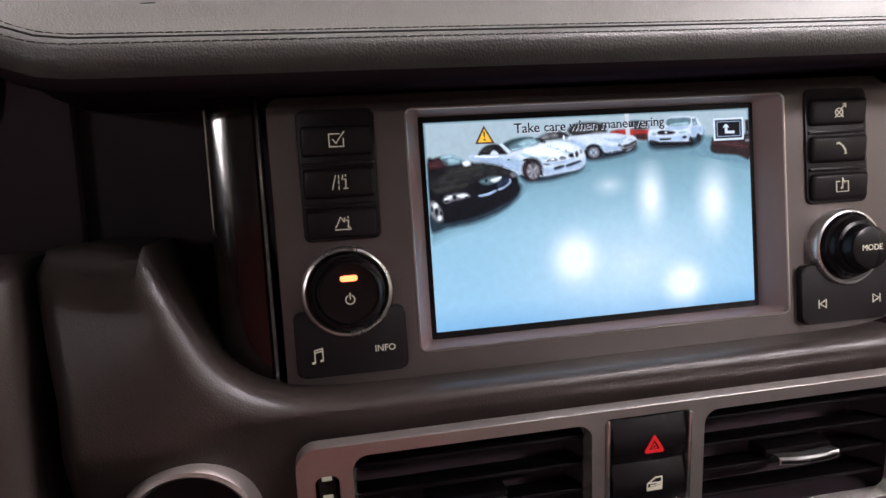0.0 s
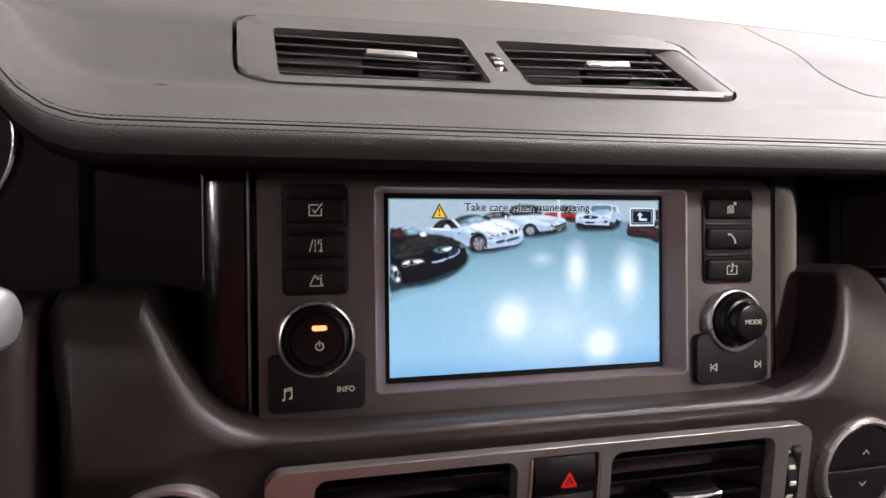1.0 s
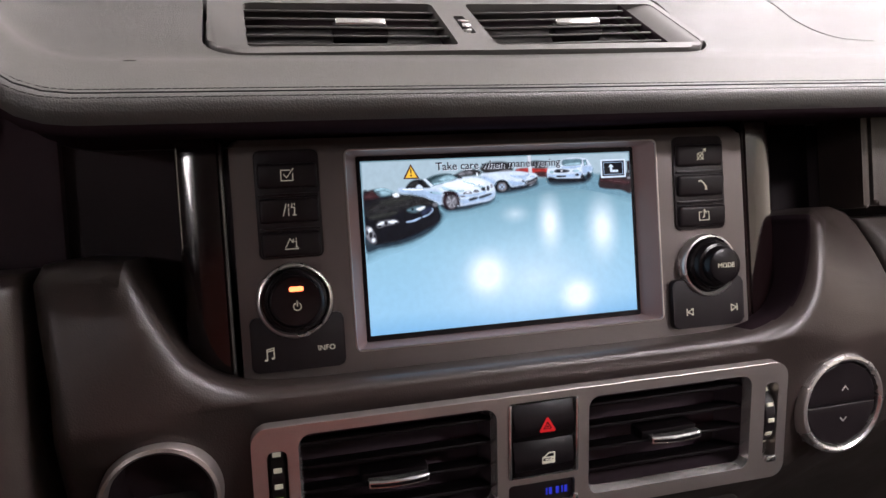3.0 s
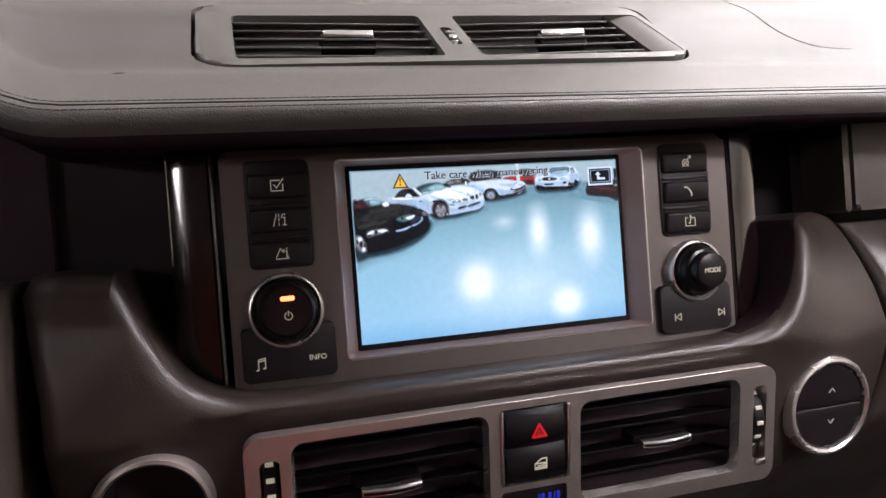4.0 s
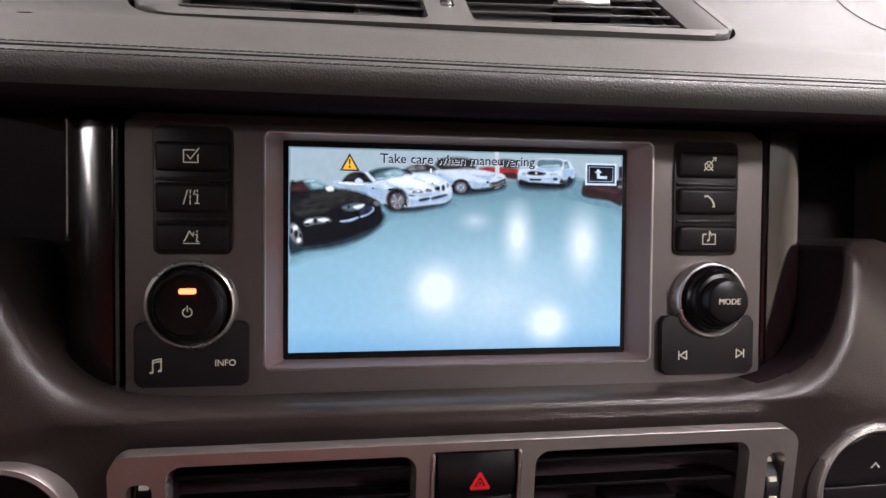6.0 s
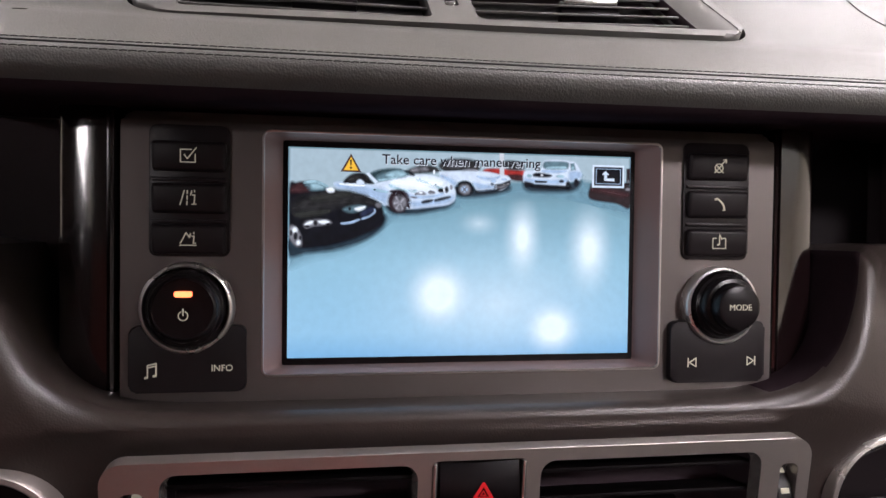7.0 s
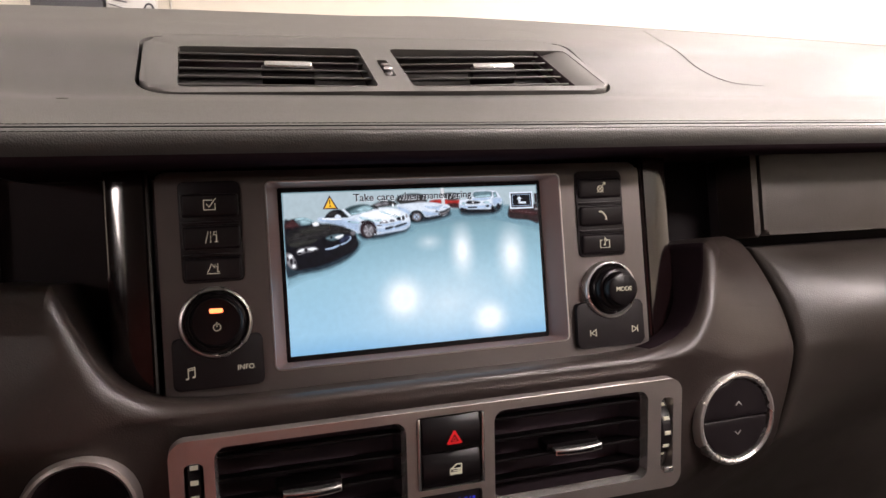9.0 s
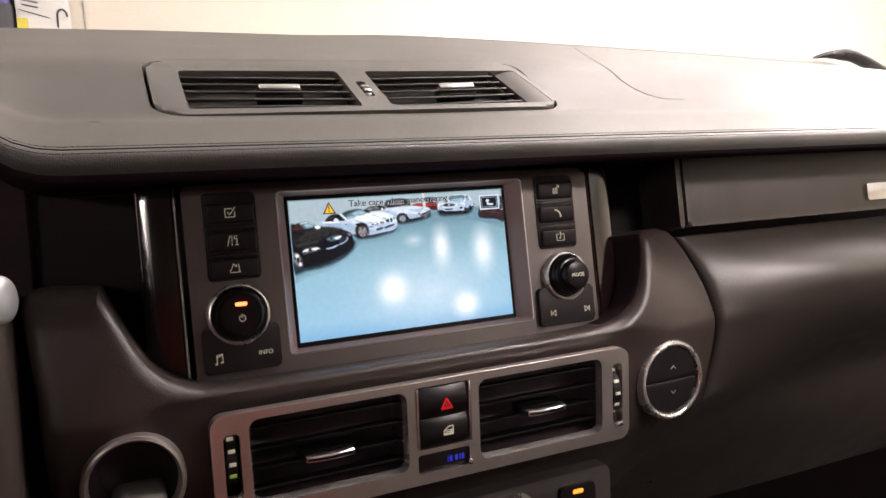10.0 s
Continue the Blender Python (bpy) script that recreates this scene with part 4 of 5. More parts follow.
layer("black_car_glass_image", [soft([(0.041, 0.171), (0.057, 0.164), (0.08, 0.164), (0.106, 0.186), (0.097, 0.201), (0.063, 0.205), (0.051, 0.191)])], 16, P_GLASS, f=0.0006)
layer("black_car_glare_image", [soft([(0.063, 0.175), (0.081, 0.171), (0.097, 0.188), (0.084, 0.197), (0.067, 0.194)]), soft([(0.043, 0.168), (0.078, 0.162), (0.108, 0.186), (0.078, 0.165)])], 17, P_GLASS_LIGHT, f=0.0007)
layer("black_car_mirror_image", [soft([(0.104, 0.196), (0.114, 0.188), (0.124, 0.193), (0.125, 0.209), (0.11, 0.212)])], 17, P_BRIGHT, f=0.0005)
layer("black_car_bonnet_image", [soft([(0.01, 0.295), (0.026, 0.25), (0.068, 0.222), (0.131, 0.207), (0.184, 0.216), (0.216, 0.236), (0.179, 0.264), (0.11, 0.29), (0.047, 0.309)]), soft([(0.142, 0.251), (0.195, 0.236), (0.232, 0.244), (0.243, 0.26), (0.211, 0.268), (0.163, 0.271)])], 16, P_DARK, f=0.0022)
layer("black_car_sheen_image", [soft([(0.063, 0.237), (0.121, 0.214), (0.168, 0.218), (0.126, 0.241), (0.078, 0.255)]), soft([(0.016, 0.317), (0.052, 0.303), (0.115, 0.297), (0.089, 0.32), (0.037, 0.334)])], 17, P_SHEEN, f=0.002)
layer("black_car_far_lamp_image", [soft([(0.151, 0.292), (0.166, 0.279), (0.195, 0.272), (0.213, 0.276), (0.206, 0.289), (0.187, 0.301), (0.166, 0.304)])], 17, P_GLASS, f=0.0009)
layer("black_car_lamp_image", [soft([(0.042, 0.363), (0.052, 0.348), (0.079, 0.341), (0.107, 0.342), (0.119, 0.356), (0.102, 0.367), (0.073, 0.371), (0.05, 0.382)])], 17, P_GREY, f=0.0007)
layer("black_car_turn_lamp_image", [blob(0.249, 0.267, 0.0083, 0.0119, 18)], 17, P_GREY, f=0.0007)
layer("black_car_wheel_image", [soft([(0.004, 0.375), (0.016, 0.371), (0.031, 0.401), (0.038, 0.442), (0.036, 0.468), (0.023, 0.469), (0.01, 0.442), (0.004, 0.415)])], 17, P_GREY, f=0.0007)
layer("black_car_glint_image", [soft([(0.183, 0.286), (0.21, 0.275), (0.208, 0.286), (0.193, 0.297)]), soft([(0.046, 0.366), (0.058, 0.351), (0.068, 0.35), (0.063, 0.364)]), soft([(0.082, 0.351), (0.1, 0.344), (0.113, 0.353), (0.096, 0.362)]), blob(0.019, 0.393, 0.0066, 0.0128, 18), blob(0.029, 0.452, 0.0055, 0.011, 18)], 18, P_BRIGHT, f=0.0007)
layer("black_car_dark_image", [blob(0.075, 0.359, 0.0044, 0.011, 18), blob(0.109, 0.363, 0.0044, 0.0046, 18), blob(0.052, 0.375, 0.0066, 0.0046, 18), blob(0.021, 0.419, 0.0044, 0.0164, 18), blob(0.009, 0.406, 0.0028, 0.0128, 18), blob(0.169, 0.288, 0.0033, 0.0073, 18), blob(0.034, 0.428, 0.0033, 0.0091, 18)], 19, P_BLACK, f=0.0006)
layer("black_car_grille_image", [soft([(0.199, 0.302), (0.22, 0.284), (0.235, 0.283), (0.238, 0.301), (0.22, 0.321), (0.203, 0.325)])], 17, P_BLUE, f=0.0008)
layer("black_car_bumper_image", [soft([(0.145, 0.356), (0.172, 0.349), (0.192, 0.336), (0.196, 0.342), (0.175, 0.358), (0.151, 0.363)]), soft([(0.203, 0.332), (0.224, 0.318), (0.237, 0.298), (0.237, 0.287), (0.241, 0.294), (0.239, 0.307), (0.225, 0.326), (0.206, 0.338)])], 18, P_PALE, f=0.0004)

# signs that the unit lays over the picture
layer("warning_sign", [[(0.145, 0.108), (0.171, 0.032), (0.197, 0.110)]], 20, P_YELLOW, "yellow warning triangle", f=0.0002)
layer("warning_edge", [[(0.143, 0.112), (0.171, 0.026), (0.174, 0.034), (0.150, 0.108)], [(0.171, 0.026), (0.200, 0.113), (0.193, 0.108), (0.170, 0.036)],
                       [(0.143, 0.112), (0.148, 0.105), (0.195, 0.106), (0.200, 0.113)]], 21, P_BROWN, f=0.00015)
layer("warning_mark", [[(0.1685, 0.055), (0.1735, 0.055), (0.1725, 0.082), (0.1695, 0.082)], blob(0.171, 0.093, 0.003, 0.005, 10)], 21, P_BLACK, f=0.00015)
cx, cz = uv(0.488, 0.050)
part("warning_text", words("Take care when maneuvering", cx + 0.0002, cz - 0.0003, 0.0005 - 0.00005 * 22 - 0.0001, 0.0042, 0.0001), P_HALO, display)
part("warning_text", words("Take care when maneuvering", cx, cz, 0.0005 - 0.00005 * 23 - 0.0002, 0.0042, 0.00006), P_INK, display, "black lettering")
layer("back_key", [[(0.878, 0.045), (0.978, 0.045), (0.978, 0.16), (0.878, 0.16)]], 20, P_WHITE, "white-edged return key", f=0.00015)
layer("back_key_field", [[(0.884, 0.056), (0.972, 0.056), (0.972, 0.149), (0.884, 0.149)]], 21, P_BLACK, f=0.00015)
layer("back_key_line", [[(0.889, 0.064), (0.967, 0.064), (0.967, 0.067), (0.889, 0.067)], [(0.889, 0.138), (0.967, 0.138), (0.967, 0.141), (0.889, 0.141)],
                        [(0.889, 0.067), (0.891, 0.067), (0.891, 0.138), (0.889, 0.138)], [(0.965, 0.067), (0.967, 0.067), (0.967, 0.138), (0.965, 0.138)]], 22, P_PALE, f=0.00015)
layer("back_key_arrow", [[(0.908, 0.095), (0.919, 0.074), (0.931, 0.095)], [(0.915, 0.095), (0.924, 0.095), (0.924, 0.112), (0.915, 0.125)],
                         [(0.915, 0.125), (0.924, 0.112), (0.947, 0.112), (0.947, 0.127)]], 22, P_WHITE, f=0.00015)


# button columns
def button_column(x0, x1, zs, marks):
    part("button_well", slab(rounded(x0, x1, -0.0008, 0.0518, 0.003), B - 0.0012, B + 0.004, 0.0006), BLACK, unit, "black button column")
    edges = [0.0475, 0.0315, 0.0145, 0.0]
    for k, z in enumerate(zs):
        bm = boxed(x0 + 0.0012, x1 - 0.0012, B - 0.0040, B, z - 0.0062, z + 0.0058, bevel=0.0017, seg=3)
        bm.transform(Matrix.Translation((0, B - 0.003, z)) @ pose(0, 0, 0, 7) @ Matrix.Translation((0, -B + 0.003, -z)))
        key = part("button", bm, BLACK_SOFT, unit)
        part("icon", strokes(marks[k], (x0 + x1) / 2, z, B - 0.0043, 0.00042, 0.001), GLOW_MARK, key, "pale printed sign")
        if k < 2:
            part("rib", boxed(x0 + 0.001, x1 - 0.001, B - 0.0024, B, z - 0.0100, z - 0.0085, bevel=0.0005), BLACK, unit)


CHECK = [[(-3, -2.6), (2.6, -2.6), (2.6, 0.6)], [(1.2, 2.4), (-3, 2.4), (-3, -2.6)], [(-1.6, 0.4), (-0.4, -1.3), (3.0, 3.2)]]
ROAD = [[(-3.1, -2.8), (-1.5, 2.8)], [(-0.5, -2.8), (-0.45, -1.4)], [(-0.45, -0.6), (-0.4, 0.8)], [(-0.38, 1.6), (-0.35, 2.8)], [(1.4, 2.8), (0.9, 1.0)],
        [(2.4, 2.3), (2.4, 2.9)], [(1.6, 1.1), (2.5, 1.1), (2.2, -2.5), (3.1, -2.5)], [(1.4, -2.5), (2.2, -2.5)]]
HILL = [[(-3.1, -2.4), (3.1, -2.4)], [(-3.0, -1.6), (-2.2, -0.4), (-0.8, 2.6), (0.6, 0.6), (0.9, 2.2)], [(2.2, 2.1), (2.2, 2.7)], [(1.4, 1.2), (2.3, 1.2), (2.0, -1.6), (2.9, -1.6)]]
SIGHT = [ring_line(1.9, n=16, cx=-0.8, cz=-0.8), [(-2.0, -2.0), (0.4, 0.4)], [(-2.0, 0.4), (0.4, -2.0)], [(0.4, 0.8), (2.6, 3.0)], [(1.2, 2.9), (2.7, 3.1), (2.6, 1.5)], [(-3, -3), (-2, -2)], [(1.2, -2.9), (0.4, -2.0)]]
PHONE = [[(-2.6, 2.4), (-1.2, 2.7), (1.0, 0.9), (2.2, -1.0), (2.3, -2.6)], [(-2.4, 1.9), (-1.0, 2.2), (0.8, 0.6), (1.8, -1.2), (1.9, -2.6)], [(1.3, -2.6), (2.6, -2.6)]]
MUSIC = [[(-1.4, 2.0), (-3.1, 2.0), (-3.1, -2.6), (3.1, -2.6), (3.1, 2.0), (1.6, 2.0)], [(0.1, -0.9), (0.1, 3.6), (0.7, 2.6), (1.3, 1.4)], [(-0.8, -1.2), (0.1, -0.8)], [(-0.8, -0.8), (0.1, -0.4)]]
button_column(-0.131, -0.100, (0.0393, 0.0226, 0.0062), (CHECK, ROAD, HILL))
button_column(0.0970, 0.1288, (0.0412, 0.0242, 0.0070), (SIGHT, PHONE, MUSIC))


def knob_block(cx, x0, x1, z0, z1, cz, r):
    bm = slab(rounded(x0, x1, z0, z1, 0.003), B - 0.0040, B + 0.004, 0.0012)
    block = part("rocker", bm, BLACK_SOFT, unit, "black rocker key below the knob")
    part("knob_collar", lathe([(r, B + 0.002), (r, B - 0.0048), (r - 0.0006, B - 0.0060), (r - 0.0016, B - 0.0064), (r - 0.0022, B - 0.0056), (r - 0.0024, B + 0.002)], cx, cz),
         RING_GREY, unit, "bright silver ring round the knob")
    return block


NOTE = [[(-1.0, -2.2), (-1.0, 2.0), (1.8, 2.6), (1.8, -1.6)], [(-1.0, 1.2), (1.8, 1.8)], [(-1.9, -2.2), (-1.0, -2.0)], [(-1.9, -2.5), (-1.1, -2.3)], [(0.9, -1.6), (1.8, -1.4)], [(0.9, -1.9), (1.8, -1.7)]]
left_rocker = knob_block(-0.1158, -0.138, -0.093, -0.0550, -0.0285, -0.0212, 0.0183)
part("icon", strokes(NOTE, -0.1295, -0.0462, B - 0.0041, 0.0005, 0.00115), GLOW_MARK, left_rocker, "pale music note")
part("lettering", words("INFO", -0.1022, -0.0455, B - 0.0043, 0.0026, 0.00001), GLOW_MARK, left_rocker, "pale lettering")
knob = part("power_knob", lathe([(0.0150, B + 0.002), (0.0150, B - 0.008), (0.0146, B - 0.0095), (0.0138, B - 0.0100), (0.0134, B - 0.0120), (0.0128, B - 0.0135), (0.0116, B - 0.0145),
                                 (0.0112, B - 0.0135), (0.0100, B - 0.0135), (0.0, B - 0.0142)], -0.1158, -0.0208), GLOSS_BLACK, unit, "black stepped rotary power knob")
part("lamp", slab(rounded(-0.1188, -0.1122, -0.0160, -0.0138, 0.0008), B - 0.0150, B - 0.0135, 0.0003), AMBER, knob, "glowing orange lamp")
part("icon", strokes([ring_line(1.75, 115, 425), [(0, 0.2), (0, 2.6)]], -0.1155, -0.0232, B - 0.0143, 0.0004, 0.001), GLOW_MARK, knob, "pale power sign")

right_rocker = knob_block(0.1145, 0.0908, 0.1365, -0.0560, -0.0285, -0.0212, 0.0176)
part("icon", strokes([[(-1.9, 1.9), (-1.9, -1.9)], [(1.9, 1.9), (-1.3, 0), (1.9, -1.9), (1.9, 1.9)]], 0.1010, -0.0468, B - 0.0041, 0.00045, 0.0010), GLOW_MARK, right_rocker, "pale skip-back sign")
part("icon", strokes([[(1.9, 1.9), (1.9, -1.9)], [(-1.9, 1.9), (1.3, 0), (-1.9, -1.9), (-1.9, 1.9)]], 0.1298, -0.0465, B - 0.0041, 0.00045, 0.0010), GLOW_MARK, right_rocker, "pale skip-forward sign")
mode = part("mode_knob", lathe([(0.0146, B + 0.002), (0.0146, B - 0.0062), (0.0142, B - 0.0075), (0.0131, B - 0.0082), (0.0127, B - 0.0110), (0.0119, B - 0.0122), (0.0104, B - 0.0126),
                                (0.0100, B - 0.0172), (0.0094, B - 0.0184), (0.0082, B - 0.0189), (0.0, B - 0.0189)], 0.1150, -0.0208), GLOSS_BLACK, unit, "black stepped rotary knob")
part("lettering", words("MODE", 0.1150, -0.0208, B - 0.0191, 0.0026), GLOW_MARK, mode, "pale lettering")

# glossy dark wood strips beside the unit
for sx in (-1, 1):
    bm = bmesh.new()
    prof = [(0.0, 0.010), (0.0, -0.0072), (0.0006, -0.0084), (0.0018, -0.0088), (0.0024, -0.0080)]
    prof += [(0.0030 + 0.0228 * math.sin(radians(a)), -0.0005 - 0.0087 * math.cos(radians(a))) for a in range(0, 56, 5)] + [(0.0222, -0.0046), (0.0223, 0.010)]
    lo = [bm.verts.new((sx * (0.1448 + px), py, -0.075)) for px, py in prof]
    hi = [bm.verts.new((sx * (0.1448 + px), py, 0.060)) for px, py in prof]
    for i in range(len(lo)):
        j = (i + 1) % len(lo)
        bm.faces.new((lo[i], lo[j], hi[j], hi[i]))
    bm.faces.new(lo)
    bm.faces.new(hi[::-1])
    solid("wood_strip", bm, WOOD, "glossy dark wooden strip beside the display unit", "trim strip", "dark wood strips")

# the lower controls lean back a little from the line of their upper edge
LOWER = TILTED @ Matrix.Translation((0, -0.0455, -0.075)) @ pose(0, 0, 0, 8) @ Matrix.Diagonal((1, 1, 1.03, 1)) @ Matrix.Translation((0, 0.0455, 0.075))

# ---- leather fascia that cups the display unit ----
U_CURVE = smooth_line([(-0.1890, 0.0035), (-0.1815, -0.0126), (-0.1728, -0.0306), (-0.1634, -0.0449), (-0.1480, -0.0550), (-0.1250, -0.0592), (-0.08, -0.0600), (0.0, -0.0600), (0.08, -0.0600),
                       (0.1260, -0.0590), (0.1490, -0.0525), (0.1620, -0.0400), (0.1711, -0.0205), (0.1782, -0.0020), (0.1834, 0.0036)], 85)
SIDE = [(0.2029, 0.0064), (0.2224, 0.0070), (0.2338, 0.0034), (0.2380, -0.0052), (0.2420, -0.0229), (0.2466, -0.0426), (0.2502, -0.0621), (0.2530, -0.0950), (0.2525, -0.1300), (0.2470, -0.2000), (0.2280, -0.3000)]
OUT = [tuple(p) for p in U_CURVE] + [*SIDE, (-0.215, -0.30), (-0.219, -0.20), (-0.2215, -0.10), (-0.2220, -0.05), (-0.2253, -0.0212), (-0.2271, -0.0040), (-0.2228, 0.0044), (-0.2122, 0.0060)]
fascia = thing("centre_fascia", (0, -0.02, -0.30), "dark grey grained leather fascia curving round the display unit", "dashboard")
bm = bmesh.new()
ring0 = [Vector((x, 0, z)) for x, z in OUT]
n = len(ring0)
normals = []
for i in range(n):
    d = (ring0[(i + 1) % n] - ring0[i - 1]).normalized()
    normals.append(Vector((-d.z, 0, d.x)))
area = sum(ring0[i].x * ring0[(i + 1) % n].z - ring0[(i + 1) % n].x * ring0[i].z for i in range(n))
if area < 0:
    normals = [-v for v in normals]


def bulge(p):
    """The front falls back towards the passenger's side, and both shoulders fall back to their tops."""
    f = min(1.0, max(0.0, (abs(p.x) - 0.16) / 0.055))
    back = (4.6 if p.x > 0 else 1.8) * f * f * (3 - 2 * f) * max(0.0, p.z + (0.079 if p.x > 0 else 0.075)) ** 2
    side = min(1.0, max(0.0, (abs(p.x) - 0.145) / 0.04))
    drop = max(0.0, -0.068 - p.z)
    drop = drop * drop / (drop + 0.006)
    tuck = max(0.0, -0.0635 - p.z)
    tuck = 0.0075 * tuck / (tuck + 0.0075)
    return Vector((p.x, p.y + (0.003 + tuck) * (1 - side) + back + 1.6 * max(0.0, p.x - 0.13) ** 2 + (0.17 + (0.36 if p.x < 0 else 0.24) * side) * drop + 0.9 * max(0.0, -0.137 - p.z), p.z - 0.03 * drop))


rings = []


def roll(p):
    """The radius of the rounded edge: wide along the bottom of the bowl, narrower up its shoulders and at the outer side."""
    if p.x >= 0.19:
        return max(0.0045, 0.010 - 0.22 * (p.x - 0.19))
    f = min(1.0, max(0.0, (-0.11 - p.x) / 0.05)) if p.z > -0.09 else 0.0
    return 0.010 + 0.001 * f * min(1.0, max(0.0, (p.x + 0.222) / 0.03))


RADIUS = [roll(p) for p in ring0]
rings.append([bm.verts.new((p.x, 0.04, p.z)) for p in ring0])
for a in range(0, 91, 9):
    c, s = 1 - math.cos(radians(a)), 1 - math.sin(radians(a))
    rings.append([bm.verts.new(Vector((p.x, -0.041 + r * s, p.z)) + r * c * normals[i]) for i, (p, r) in enumerate(zip(ring0, RADIUS))])
for a, b in zip(rings, rings[1:]):
    for i in range(n):
        j = (i + 1) % n
        f = bm.faces.new((a[i], a[j], b[j], b[i]))
        # inner edge on the right is blackened, the bowl's shade put in as colour
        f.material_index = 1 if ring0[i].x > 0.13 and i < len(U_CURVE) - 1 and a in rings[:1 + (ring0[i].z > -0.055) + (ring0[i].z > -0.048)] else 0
bmesh.ops.triangle_fill(bm, use_beauty=True, edges=[e for i in range(n) if (e := bm.edges.get((rings[-1][i], rings[-1][(i + 1) % n])))])
bmesh.ops.triangle_fill(bm, use_beauty=True, edges=[e for i in range(n) if (e := bm.edges.get((rings[0][i], rings[0][(i + 1) % n])))])
for k in range(24):
    bmesh.ops.bisect_plane(bm, geom=list(bm.verts) + list(bm.edges) + list(bm.faces), dist=1e-6, plane_co=(-0.22 + 0.02 * k, 0, 0), plane_no=(1, 0, 0))
for z in [-0.29 + 0.0125 * k for k in range(24)] + [-0.0655, -0.0685, -0.0715, -0.0748, -0.083, -0.096]:
    bmesh.ops.bisect_plane(bm, geom=list(bm.verts) + list(bm.edges) + list(bm.faces), dist=1e-6, plane_co=(0, 0, z), plane_no=(0, 0, 1))
for v in bm.verts:
    v.co = bulge(v.co)
skin = part("skin", bm, LEATHER_DARK, fascia, angle=50)
# second slot colours those shaded faces
skin.data.materials.append(SHADE_BLACK)
SOCKET = (-0.1802, -0.1022)
cut(skin, [slab(rounded(-0.1385, 0.1385, -0.1350, -0.0765, 0.006), -0.08, 0.012), lathe([(0, -0.1), (0.0225, -0.1), (0.0225, -0.0), (0, -0.0)], *SOCKET)])

# ---- lower vents ----
V = -0.0425
vents = thing("centre_vent", (0, -0.04, -0.138), "satin silver twin air vent with hazard and lock keys", "air vent", base=LOWER)
plate = part("frame", slab(rounded(-0.1410, 0.1405, -0.1375, -0.0740, 0.008, 12), V - 0.003, V + 0.004, 0.0024, 4), SILVER, vents)
edge_line = [(x, V - 0.0022, z) for x, z in rounded(-0.1405, 0.1400, -0.1370, -0.0745, 0.008, 12)]
part("edge", tube(edge_line + edge_line[:1], 0.0006, n=8), SILVER, vents, "bright outer edge of the frame")
holes = [(-0.1205, -0.0262, -0.1275, -0.0787, 0.006), (0.0225, 0.1178, -0.1300, -0.0790, 0.006), (-0.0208, 0.0168, -0.1160, -0.0775, 0.002),
         (-0.0205, 0.0150, -0.1310, -0.1190, 0.002), (-0.1345, -0.1255, -0.1215, -0.0850, 0.003), (0.1265, 0.1348, -0.1275, -0.0845, 0.003)]
cut(plate, [slab(rounded(*h), V - 0.02, V + 0.02) for h in holes])
for h in holes[:2]:
    bm = slab(rounded(h[0] - 0.0006, h[1] + 0.0006, h[2] - 0.0006, h[3] + 0.0006, h[4]), V + 0.0042, V + 0.0292)
    bm.faces.ensure_lookup_table()
    bmesh.ops.delete(bm, geom=[bm.faces[0]], context="FACES_ONLY")
    part("duct", bm, VOID, vents, "black air duct")
